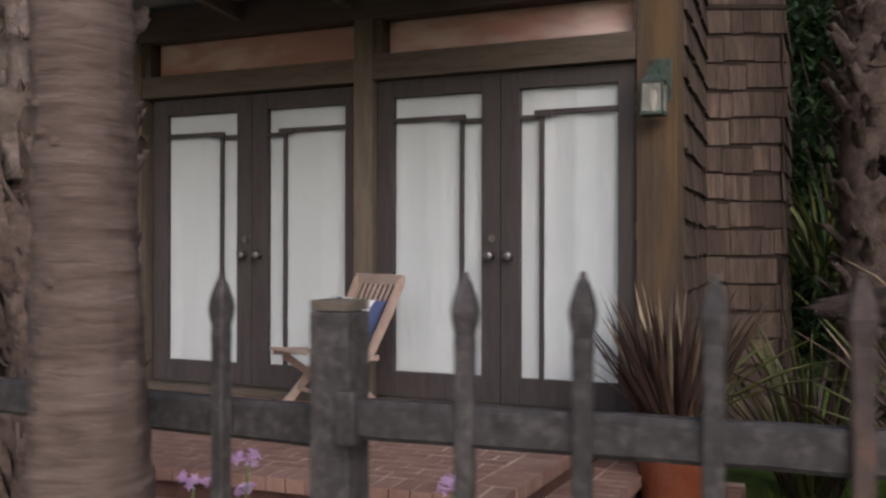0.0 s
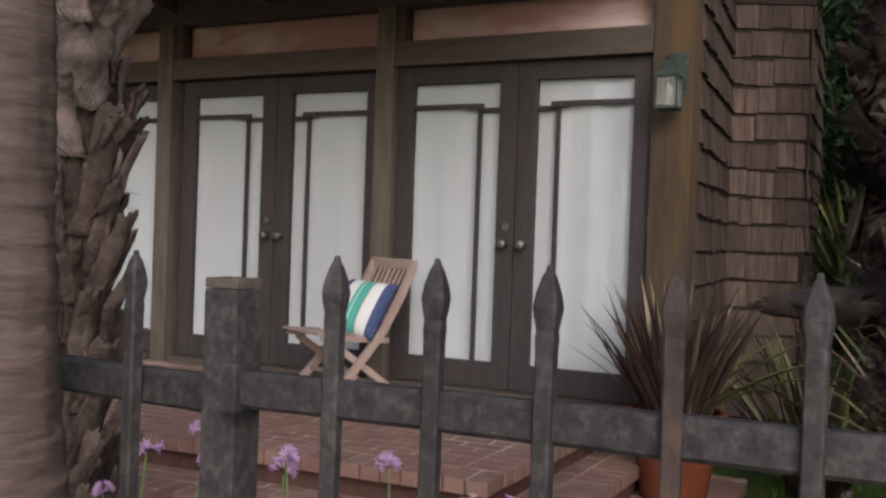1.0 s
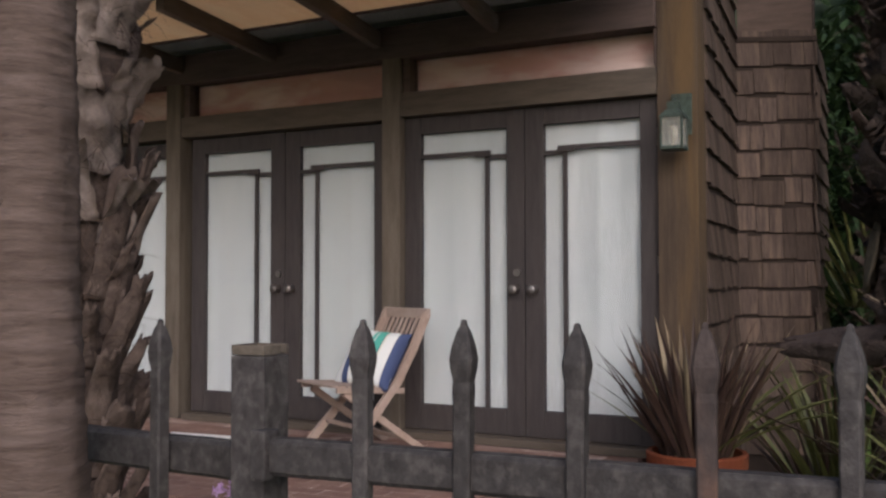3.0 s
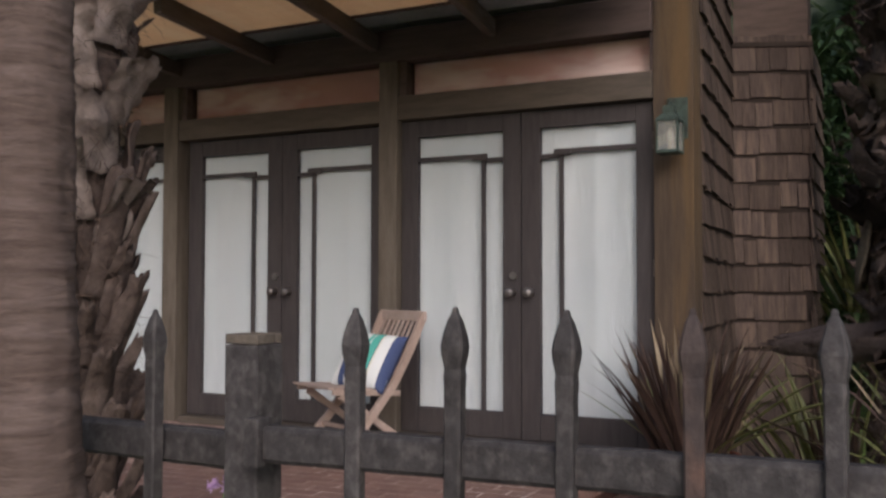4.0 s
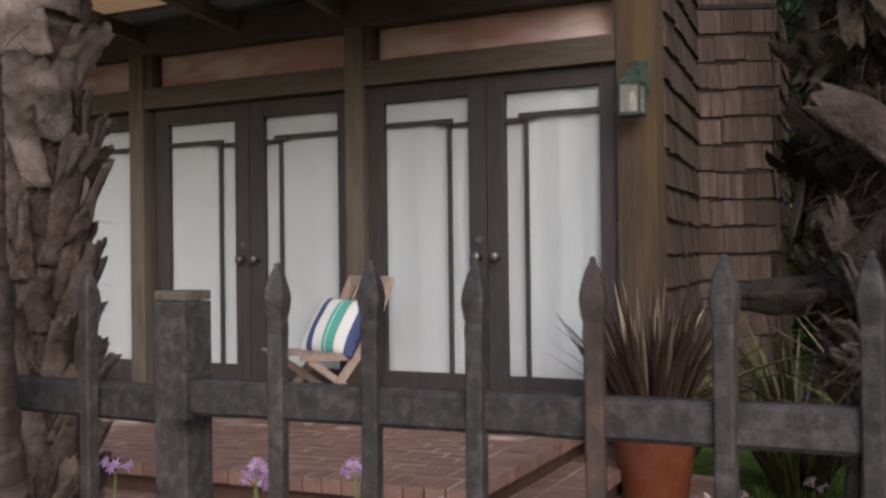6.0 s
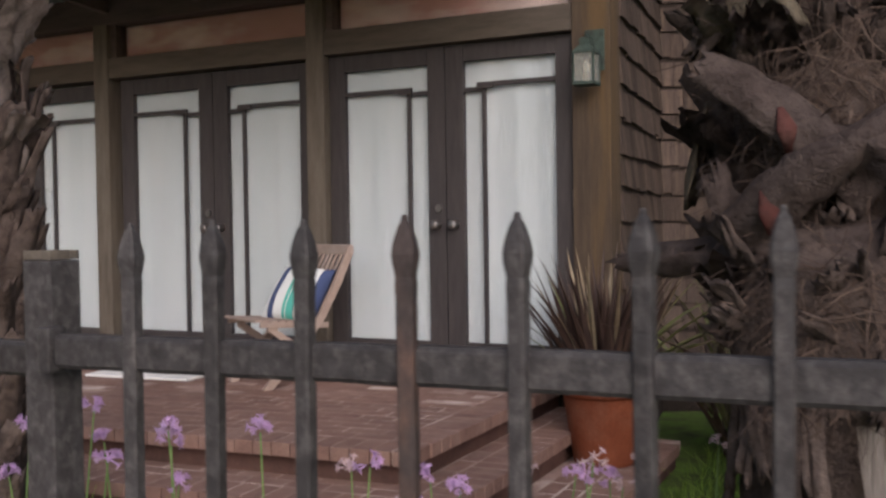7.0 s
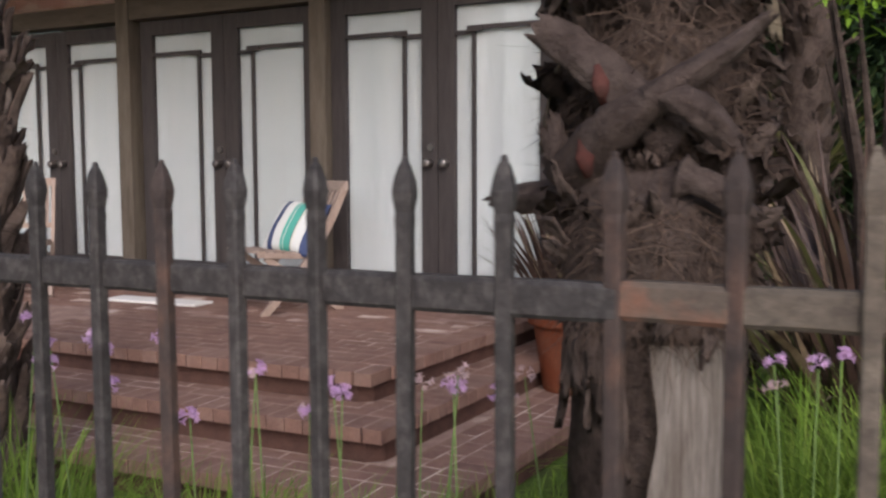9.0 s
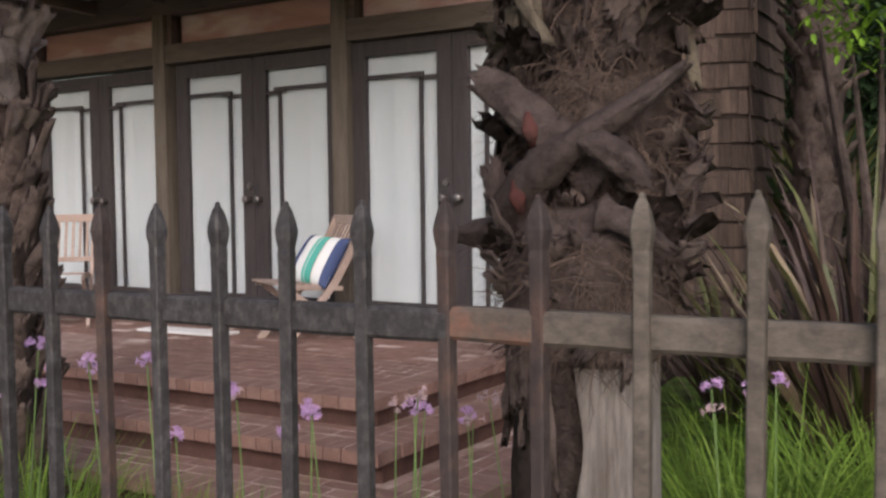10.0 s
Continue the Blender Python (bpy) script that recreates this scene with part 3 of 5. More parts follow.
XS = PICKET_X0 + 8 * PICKET_STEP
RY = 0.004
part("rail", worn_bar(-0.16, XS + 0.006, fence_y(-0.16) + RY, fence_y(XS) + RY, 1.256, 1.304, 0.0155, 1.0, 0.009), M_IRON, fence, "dark pitted iron rail")
XR = XS + PICKET_STEP
part("rail", worn_bar(XS + 0.006, XR, fence_y(XS) + RY + 0.003, fence_y(XR) + RY + 0.002, 1.272, 1.319, 0.0155, 2.0), M_RUSTRAIL, fence, "faded brown iron rail with orange rust")
part("rail", worn_bar(XR, 3.6, fence_y(XR) + RY + 0.002, fence_y(3.6) + RY, 1.272, 1.319, 0.0155, 2.0), M_RAILGREY, fence, "faded brown iron rail")
part("rail", worn_bar(-1.5, -0.20, 0.475, 0.425, 1.226, 1.280, 0.0155, 3.0), M_IRON, fence, "dark pitted iron rail")
part("lower_rail", worn_bar(-0.16, 3.6, fence_y(-0.16) + RY, fence_y(3.6) + RY, 0.16, 0.205, 0.0155, 4.0), M_IRON, fence)
# square gate post with open hollow top
post = part("gate_post", box(-0.221, -0.165, 0.360, 0.416, 0.03, 1.408, 0.003), M_IRON, fence, "square iron post with a worn open top")
for a in ((-0.2205, -0.1655, 0.3605, 0.3655), (-0.2205, -0.1655, 0.4105, 0.4155), (-0.2205, -0.2155, 0.3655, 0.4105), (-0.1705, -0.1655, 0.3655, 0.398)):
    part("post_lip", box(*a, 1.409, 1.4225, 0.0015), M_RAILGREY, post)
part("rail_bracket", box(-0.166, -0.142, 0.332, 0.366, 1.250, 1.315, 0.004), M_IRON, post)


# ---------- trees ----------
def ringed_trunk(cx, cy, prof, lean, seed):
    """A trunk with uneven leaf-scar rings, fine wrinkles between them and a wavering outline."""
    bm = bmesh.new()
    n, m = 420, 48
    z0, z1 = prof[0][0], prof[-1][0]
    zs, rs = [p[0] for p in prof], [p[1] for p in prof]
    rings = []
    for i in range(n + 1):
        t = i / n
        z = z0 + (z1 - z0) * (t if t < 0.08 else 0.08 + (t - 0.08) * (0.24 / 0.74) if t < 0.82 else 0.32 + (t - 0.82) * 0.68 / 0.18)
        r0 = float(np.interp(z, zs, rs))
        ring = []
        for k in range(m):
            a = 2 * math.pi * k / m
            ca, sa = math.cos(a), math.sin(a)
            w = z * 15 + 0.9 * noise.noise((ca * 1.2, sa * 1.2, seed + z * 1.5)) + 1.1 * noise.noise((z * 3.0, seed, 0.0)) + 0.3 * math.sin(a)
            g = w - math.floor(w)
            scar = 0.050 * (g ** 2.5) - 0.030 * math.exp(-((g - 0.04) / 0.05) ** 2)
            fine = 0.022 * noise.noise((ca * 1.6, sa * 1.6, z * 75 + seed)) + 0.016 * noise.noise((ca * 5, sa * 5, z * 130))
            wide = 0.085 * noise.noise((ca * 2.0, sa * 2.0, z * 7 + seed)) + 0.095 * noise.noise((ca, sa, z * 2.6 + seed))
            r = r0 * (1 + scar + fine + wide)
            ring.append(bm.verts.new((cx + lean * (z - 1.4) + r * ca, cy + r * sa, z)))
        rings.append(ring)
    for p, q in zip(rings, rings[1:]):
        for k in range(m):
            bm.faces.new((p[k], p[(k + 1) % m], q[(k + 1) % m], q[k]))
    return bm


near = thing("palm_tree", (-0.515, 0.25, 0.0), "slender palm with smooth ringed brown trunk beside the fence", "tree")
part("trunk", ringed_trunk(-0.484, 0.255, [(0, 0.13), (0.8, 0.110), (1.05, 0.092), (1.22, 0.073), (1.45, 0.065), (1.75, 0.061), (2.2, 0.058), (4.5, 0.055), (7.0, 0.055)], -0.018, 1.0), M_BARK, near, smooth=True)
rnd = random.Random(8)
for _ in range(16):
    a, z = rnd.uniform(-2.9, 0.2), rnd.uniform(0.9, 2.0)
    p = Vector((-0.484 - 0.018 * (z - 1.4) + 0.064 * math.cos(a), 0.255 + 0.064 * math.sin(a), z))
    d = Vector((math.cos(a), math.sin(a), 0))
    part("bark_knot", tube([p - d * 0.004, p + d * 0.003, p + d * 0.005], [0.009, 0.006, 0.002], 7), M_BARK, near)


def palm_crown(parent, cx, cy, z, reach, count, seed, mat_leaf):
    """Drooping fan leaves at the head of a palm, out of sight in most views."""
    r = random.Random(seed)
    for i in range(count):
        h = 2 * math.pi * i / count + r.uniform(-0.2, 0.2)
        bm = bmesh.new()
        rise = r.uniform(0.2, 1.0)
        stalk = [Vector((cx, cy, z)) + Vector((math.cos(h) * reach * 0.5 * t, math.sin(h) * reach * 0.5 * t, reach * 0.5 * math.sin(rise) * t - 0.25 * t * t)) for t in (0, 0.5, 1)]
        tube(stalk, [0.03, 0.02, 0.014], 6, bm)
        for k in range(15):
            blade(bm, stalk[-1], h + (k - 7) * 0.17, rise * 0.5, reach * 0.55, 0.035, 1.6, 4)
        part("palm_leaf", bm, mat_leaf, parent)


palm_crown(near, -0.60, 0.255, 7.0, 1.5, 9, 3, M_LEAF)


def boot(path, width, depth, roll, end=0.75):
    """A dead leaf base: a curved trough that narrows, with a ragged, torn end."""
    pts = [Vector(p) for p in path]
    fine = []
    for i in range(len(pts) - 1):
        p0, p1, p2, p3 = pts[max(i - 1, 0)], pts[i], pts[i + 1], pts[min(i + 2, len(pts) - 1)]
        for k in range(6):
            t = k / 6
            fine.append(0.5 * ((2 * p1) + (p2 - p0) * t + (2 * p0 - 5 * p1 + 4 * p2 - p3) * t * t + (3 * p1 - p0 - 3 * p2 + p3) * t ** 3))
    fine.append(pts[-1])
    bm = bmesh.new()
    m = 13
    outer, inner = [], []
    N = len(fine) - 1
    for i, p in enumerate(fine):
        t = i / N
        d = (fine[min(i + 1, N)] - fine[max(i - 1, 0)]).normalized()
        nrm = (roll - d * roll.dot(d)).normalized()
        s = d.cross(nrm)
        w = width * (1 - (1 - end) * t) * (1.25 - 0.5 * min(t * 3, 1) if t < 0.33 else 1)
        ro, ri = [], []
        key = p.x * 3.1 + p.y * 1.7 + pts[0].z * 5.3
        w *= 1 + 0.22 * noise.noise((t * 5, key, 0.5))
        for k in range(m):
            v = k / (m - 1) * 2 - 1
            torn = max(0.0, (t - 0.72) / 0.28)
            rag = d * torn * (0.050 * noise.noise((v * 5, pts[0].x * 40, pts[0].z * 40)) + 0.022 * noise.noise((v * 14, pts[0].z * 30, 1.0)))
            bend = noise.noise_vector(p * 9.0 + Vector((0, 0, v * 0.8))) * 0.011
            arch = nrm * (depth * (1 - v * v) + 0.0045 * noise.noise((v * 7, t * 2.5, key * 4)) + 0.010 * noise.noise((v * 1.5, t * 4, key)))
            th = 0.004 + 0.010 * (1 - v * v)
            ro.append(bm.verts.new(p + s * v * w / 2 + arch + rag + bend))
            ri.append(bm.verts.new(p + s * v * w / 2 * 0.98 + arch - nrm * th + rag * 0.7 + bend))
        outer.append(ro)
        inner.append(ri)
    for i in range(N):
        for k in range(m - 1):
            bm.faces.new((outer[i][k], outer[i][k + 1], outer[i + 1][k + 1], outer[i + 1][k]))
            bm.faces.new((inner[i][k + 1], inner[i][k], inner[i + 1][k], inner[i + 1][k + 1]))
        bm.faces.new((inner[i][0], outer[i][0], outer[i + 1][0], inner[i + 1][0]))
        bm.faces.new((outer[i][-1], inner[i][-1], inner[i + 1][-1], outer[i + 1][-1]))
    for k in range(m - 1):
        bm.faces.new((outer[N][k], outer[N][k + 1], inner[N][k + 1], inner[N][k]))
        bm.faces.new((outer[0][k + 1], outer[0][k], inner[0][k], inner[0][k + 1]))
    return bm


def boots_round(parent, cx, cy, r0, za, zb, rows, seed, mat, length=(0.16, 0.30), flare=(0.05, 0.14), width=(0.09, 0.15), bare=None):
    r = random.Random(seed)
    for i in range(rows):
        t = i / max(rows - 1, 1)
        z = za + (zb - za) * t + r.uniform(-0.03, 0.03)
        a = i * 2.39996 + r.uniform(-0.25, 0.25)
        out = Vector((math.cos(a), math.sin(a), 0))
        tan = Vector((-out.y, out.x, 0)) * r.uniform(-0.25, 0.25)
        L, f = r.uniform(*length), r.uniform(*flare)
        if bare and 1.2 < z < 1.74 and out.dot(bare) > 0.15:
            continue
        b = Vector((cx, cy, z)) + out * r0
        path = [b - out * 0.02, b + out * f * 0.35 + tan * L * 0.4 + Vector((0, 0, L * 0.45)), b + out * f + tan * L + Vector((0, 0, L * r.uniform(0.75, 1.0)))]
        part("leaf_base", boot(path, r.uniform(*width), 0.03, out + Vector((0, 0, -0.2)), r.uniform(0.35, 0.8)), mat, parent, smooth=True)


def fibre_mat(parent, cx, cy, r0, za, zb, count, seed, spread=0.06, length=(0.08, 0.22)):
    """Hanging and curling strands of trunk fibre."""
    r = random.Random(seed)
    bm = bmesh.new()
    for _ in range(count):
        a, z = r.uniform(0, 2 * math.pi), r.uniform(za, zb)
        out = Vector((math.cos(a), math.sin(a), 0))
        tan = Vector((-out.y, out.x, 0))
        p = Vector((cx, cy, z)) + out * (r0 + r.uniform(-0.01, spread * 0.4))
        L = r.uniform(*length)
        d = (tan * r.uniform(-1, 1) + Vector((0, 0, r.uniform(-1.2, 0.3))) + out * r.uniform(-0.1, 0.2)).normalized()
        w = r.uniform(0.0005, 0.0024)
        last = None
        for k in range(5):
            s = d.cross(out).normalized() if d.cross(out).length > 0.05 else tan
            row = (bm.verts.new(p - s * w * (1 - k / 5)), bm.verts.new(p + s * w * (1 - k / 5)))
            if last:
                bm.faces.new((last[0], last[1], row[1], row[0]))
            last = row
            d = (d + Vector((r.uniform(-0.55, 0.55), r.uniform(-0.55, 0.55), r.uniform(-0.6, 0.25))) - out * 0.02).normalized()
            p = p + d * L / 4
    return part("fibre", bm, M_FIBRE, parent, "shaggy brown fibre")


def rough_trunk(cx, cy, prof, seed, amp=0.06):
    bm = bmesh.new()
    n, m = 70, 28
    zs, rs = [p[0] for p in prof], [p[1] for p in prof]
    rings = []
    for i in range(n + 1):
        z = zs[0] + (zs[-1] - zs[0]) * i / n
        r0 = float(np.interp(z, zs, rs))
        rings.append([bm.verts.new((cx + q * math.cos(a), cy + q * math.sin(a), z)) for a, q in
                      ((2 * math.pi * k / m, r0 * (1 + amp * noise.noise((math.cos(2 * math.pi * k / m) * 2, math.sin(2 * math.pi * k / m) * 2, z * 5 + seed)))) for k in range(m))])
    for p, q in zip(rings, rings[1:]):
        for k in range(m):
            bm.faces.new((p[k], p[(k + 1) % m], q[(k + 1) % m], q[k]))
    return bm


def crumpled(cx, cy, r0, a, z, wide, tall, seed):
    """A broad dead leaf sheath, crumpled and torn at its free edges."""
    bm = bmesh.new()
    n, m = 12, 12
    g = []
    for i in range(n + 1):
        u = i / n * 2 - 1
        col = []
        for j in range(m + 1):
            v = j / m
            ang = a + u * wide / (2 * r0) * (1 - 0.35 * v)
            q = Vector((u * 2.2, v * 2.6, seed * 3.7))
            zz = z + tall * v + 0.05 * v * noise.noise((u * 4, seed * 5.1, 0.3)) + 0.02 * noise.noise((u * 3, v * 3, seed))
            rr = r0 + 0.02 + (0.10 * v * v) * (1 + 0.5 * noise.noise((seed, 1.0, 2.0))) + 0.055 * noise.noise(q) * (0.3 + v) + 0.022 * noise.noise(q * 2.7)
            col.append(bm.verts.new((cx + rr * math.cos(ang), cy + rr * math.sin(ang), zz)))
        g.append(col)
    for i in range(n):
        for j in range(m):
            bm.faces.new((g[i][j], g[i + 1][j], g[i + 1][j + 1], g[i][j + 1]))
    bmesh.ops.solidify(bm, geom=list(bm.faces), thickness=0.006)
    return bm


# shaggy palm close behind the fence
PX, PY = 0.80, 1.56
rp = thing("palm_tree", (PX, PY, 0.0), "shaggy palm with crossed cut leaf stubs on a grey trunk", "tree")
UX, UY = 0.765, 1.70
part("trunk", rough_trunk(PX, PY, [(0, 0.205), (0.6, 0.185), (1.10, 0.180), (1.26, 0.17)], 2.0), M_GREYBARK, rp, "grey weathered bark", True)
part("trunk_core", rough_trunk(UX, UY, [(1.10, 0.17), (1.4, 0.195), (1.7, 0.20), (3.6, 0.20), (6.4, 0.17)], 5.0, 0.12), M_BOOTDARK, rp, "dark inner bark", True)
part("bark_skirt", rough_trunk(PX, PY, [(1.05, 0.178), (1.07, 0.200), (1.17, 0.21), (1.36, 0.19), (1.46, 0.10)], 8.0, 0.14), M_BOOTDARK, rp, "dark shaggy skirt of old bark", True)
# ragged strips hanging from the lower edge of the skirt
r = random.Random(91)
for k in range(17):
    a = radians(r.uniform(165, 268) if k > 5 else r.uniform(285, 390))
    out = Vector((math.cos(a), math.sin(a), 0))
    tan = Vector((-out.y, out.x, 0)) * r.uniform(-0.05, 0.05)
    q = Vector((PX, PY, r.uniform(1.10, 1.18))) + out * 0.198
    L = r.uniform(0.04, 0.09) if k < 6 else r.uniform(0.12, 0.38)
    part("bark_strip", boot([q, q + out * r.uniform(0.004, 0.02) + tan * 0.4 + Vector((0, 0, -L * 0.5)), q + out * r.uniform(-0.004, 0.03) + tan + Vector((0, 0, -L))], r.uniform(0.03, 0.085), 0.008, out, r.uniform(0.15, 0.5)), M_BOOTDARK, rp, "torn hanging bark strip", True)
# dark uneven sheet over one flank of the lower trunk
bm = bmesh.new()
rows_ = []
for i in range(31):
    z = 1.24 * i / 30
    rr = 0.207 - 0.022 * min(z / 0.6, 1.0)
    rows_.append([bm.verts.new((PX + (rr + 0.012 + 0.014 * noise.noise((a * 3, z * 6, 1.0))) * math.cos(a), PY + (rr + 0.012 + 0.014 * noise.noise((a * 3, z * 6, 1.0))) * math.sin(a), z))
                  for a in (radians(150 + (136 + 10 * noise.noise((z * 4, 0, 0))) * k / 14) for k in range(15))])
for p, q in zip(rows_, rows_[1:]):
    for k in range(14):
        bm.faces.new((p[k], p[k + 1], q[k + 1], q[k]))
bmesh.ops.solidify(bm, geom=list(bm.faces), thickness=-0.010)
part("bark_sheet", bm, M_BOOTDARK, rp, "dark sheet round one flank of the lower trunk", True)
FRONT = Vector((0.35, -0.92, 0.15))
STUBS = [([(0.90, 1.47, 1.530), (0.80, 1.43, 1.595), (0.71, 1.42, 1.665), (0.63, 1.43, 1.725), (0.556, 1.435, 1.785)], 0.150, 0.50, 0.026),
         ([(0.640, 1.50, 1.400), (0.70, 1.42, 1.485), (0.79, 1.38, 1.555), (0.87, 1.375, 1.610), (0.96, 1.44, 1.680), (1.05, 1.58, 1.775)], 0.160, 0.22, 0.034),
         ([(0.83, 1.40, 1.585), (0.90, 1.365, 1.592), (0.965, 1.37, 1.560), (1.01, 1.40, 1.500)], 0.085, 0.75, 0.026),
         ([(0.90, 1.42, 1.360), (0.74, 1.44, 1.380), (0.58, 1.53, 1.378), (0.42, 1.64, 1.366), (0.293, 1.725, 1.357)], 0.150, 0.32, 0.030),
         ([(0.90, 1.40, 1.43), (0.98, 1.40, 1.40), (1.06, 1.46, 1.330)], 0.080, 0.5, 0.018),
         ([(0.62, 1.48, 1.44), (0.585, 1.46, 1.50), (0.565, 1.46, 1.555)], 0.075, 0.9, 0.02)]
for path, w, end, deep in STUBS:
    part("leaf_stub", boot(path, w, deep, FRONT, end), M_STUB, rp, "thick grey-brown cut leaf stub", True)
for c, rr in (((0.722, 1.390, 1.632), 0.021), ((0.688, 1.385, 1.468), 0.022)):
    part("stub_heart", tube([Vector(c) + Vector((-0.012, 0.008, 0.045)), Vector(c) + FRONT * 0.006, Vector(c) + Vector((0.006, 0.01, -0.045))], [rr * 0.3, rr, rr * 0.4], 12, None, 0.35, FRONT), M_REDCUT, rp, "reddish stub heart", True)
# dead leaves hanging from the head of the trunk
r = random.Random(52)
for k in range(96):
    a, z = r.uniform(0, 6.28), r.uniform(1.62, 2.7)
    out = Vector((math.cos(a), math.sin(a), 0))
    side_ = Vector((-out.y, out.x, 0)) * r.uniform(-0.12, 0.12)
    L = r.uniform(0.12, 0.34)
    if out.dot(FRONT) > 0.1 and z - L < 1.74:
        z = 1.78 + L + r.uniform(0, 0.4)
    q = Vector((UX, UY, z)) + out * 0.195
    part("hanging_leaf", boot([q, q + out * r.uniform(0.03, 0.07) + side_ * 0.4 + Vector((0, 0, -L * 0.3)), q + out * r.uniform(0.02, 0.09) + side_ + Vector((0, 0, -L))], r.uniform(0.05, 0.13), 0.012, out, r.uniform(0.2, 0.7)), (M_BOOTOLIVE, M_BOOTDARK, M_STUB, M_BOOT)[(k * 7) % 4 if k % 3 else 1], rp, "dry hanging leaf shred", True)
r = random.Random(63)
for k in range(110):
    low = k % 5 == 0
    a, z = r.uniform(0, 6.28), r.uniform(1.16, 1.34) if low else r.uniform(1.24, 2.35)
    out = Vector((math.cos(a), math.sin(a), 0))
    tan = Vector((-out.y, out.x, 0)) * r.uniform(-0.12, 0.12)
    q = Vector((PX, PY, z)) + out * 0.195 if low else Vector((UX, UY, z)) + out * 0.20
    L = r.uniform(0.07, 0.17)
    lift = Vector((0, 0, L * r.choice((1, 1, -1)) * r.uniform(0.4, 1.0)))
    part("torn_base", boot([q - out * 0.02, q + out * 0.02 + tan * 0.5 + lift * 0.5, q + out * r.uniform(0.03, 0.075) + tan + lift], r.uniform(0.04, 0.12), 0.012, out, r.uniform(0.3, 0.9)), M_BOOT if k % 4 == 1 else M_BOOTDARK, rp, "torn dry leaf base", True)
boots_round(rp, UX, UY, 0.185, 1.22, 3.3, 96, 4, M_BOOTDARK, (0.16, 0.34), (0.03, 0.13), (0.08, 0.20), FRONT)
# broad crumpled sheaths that clothe the trunk between the stubs
r = random.Random(118)
for k in range(46):
    a, z = r.uniform(0, 6.28), r.uniform(1.18, 2.6)
    if Vector((math.cos(a), math.sin(a), 0)).dot(FRONT) > 0.2 and 1.26 < z < 1.72:
        z = r.choice((r.uniform(1.16, 1.24), r.uniform(1.74, 2.4)))
    part("leaf_sheath", crumpled(UX, UY, 0.195 if z > 1.3 else 0.18, a, z, r.uniform(0.12, 0.24), r.uniform(0.10, 0.20), 40 + k), (M_STUB, M_BOOTDARK, M_BOOTOLIVE)[k % 3], rp, "dry crumpled leaf sheath", True)
fibre_mat(rp, UX, UY, 0.215, 1.25, 2.3, 5600, 6)
fibre_mat(rp, PX, PY, 0.205, 1.08, 1.36, 1500, 7)
palm_crown(rp, UX, UY, 6.4, 1.6, 10, 5, M_LEAF)

# palm beside the steps
LX, LY = -2.05, 1.73
lp = thing("palm_tree", (LX, LY, 0.0), "old palm with pale ragged leaf bases beside the brick steps", "tree")
part("trunk", rough_trunk(LX, LY, [(0, 0.24), (0.5, 0.17), (1.2, 0.145), (3.6, 0.15), (6.4, 0.14)], 3.0, 0.1), M_BOOTDARK, lp, smooth=True)
boots_round(lp, LX, LY, 0.15, 0.0, 1.66, 80, 14, M_BOOT, (0.24, 0.46), (0.03, 0.12), (0.09, 0.18))
r = random.Random(15)
for k in range(34):
    part("leaf_sheath", crumpled(LX, LY, 0.155, k * 2.39996 + r.uniform(-0.3, 0.3), 1.60 + 1.8 * k / 33, r.uniform(0.20, 0.34), r.uniform(0.16, 0.28), k + 1), M_BOOTPALE, lp, "pale crumpled leaf sheath", True)
fibre_mat(lp, LX, LY, 0.165, 0.1, 2.6, 2600, 16)
r = random.Random(77)
for k in range(26):
    a, z = r.uniform(-2.6, 1.2), r.uniform(0.55, 1.75)
    out = Vector((math.cos(a), math.sin(a), 0))
    q = Vector((LX, LY, z)) + out * 0.14
    L, f_ = r.uniform(0.12, 0.26), r.uniform(0.05, 0.13)
    part("torn_stub", boot([q, q + out * f_ * 0.6 + Vector((0, 0, L * 0.5)), q + out * f_ + Vector((0, 0, L))], r.uniform(0.025, 0.055), 0.008, out, r.uniform(0.5, 1.0)), M_BOOT, lp, smooth=True)
palm_crown(lp, LX, LY, 6.4, 1.6, 10, 9, M_LEAF)

# palm beyond the shingled bay
BX, BY = 0.30, 6.68
bp_ = thing("palm_tree", (BX, BY, 0.0), "rough brown palm trunk beyond the shingled bay", "tree")
part("trunk", rough_trunk(BX, BY, [(0, 0.22), (1.0, 0.17), (4.6, 0.16)], 7.0, 0.1), M_BOOTDARK, bp_, smooth=True)
boots_round(bp_, BX, BY, 0.15, 0.3, 4.4, 90, 24, M_BOOTDARK, (0.12, 0.26), (0.05, 0.15), (0.08, 0.20))
boots_round(bp_, BX, BY, 0.17, 2.2, 4.4, 40, 25, M_BOOT, (0.12, 0.24), (0.05, 0.14), (0.08, 0.18))
fibre_mat(bp_, BX, BY, 0.20, 0.3, 3.4, 1500, 26, 0.10)
palm_crown(bp_, BX, BY, 4.6, 1.7, 10, 19, M_LEAF)
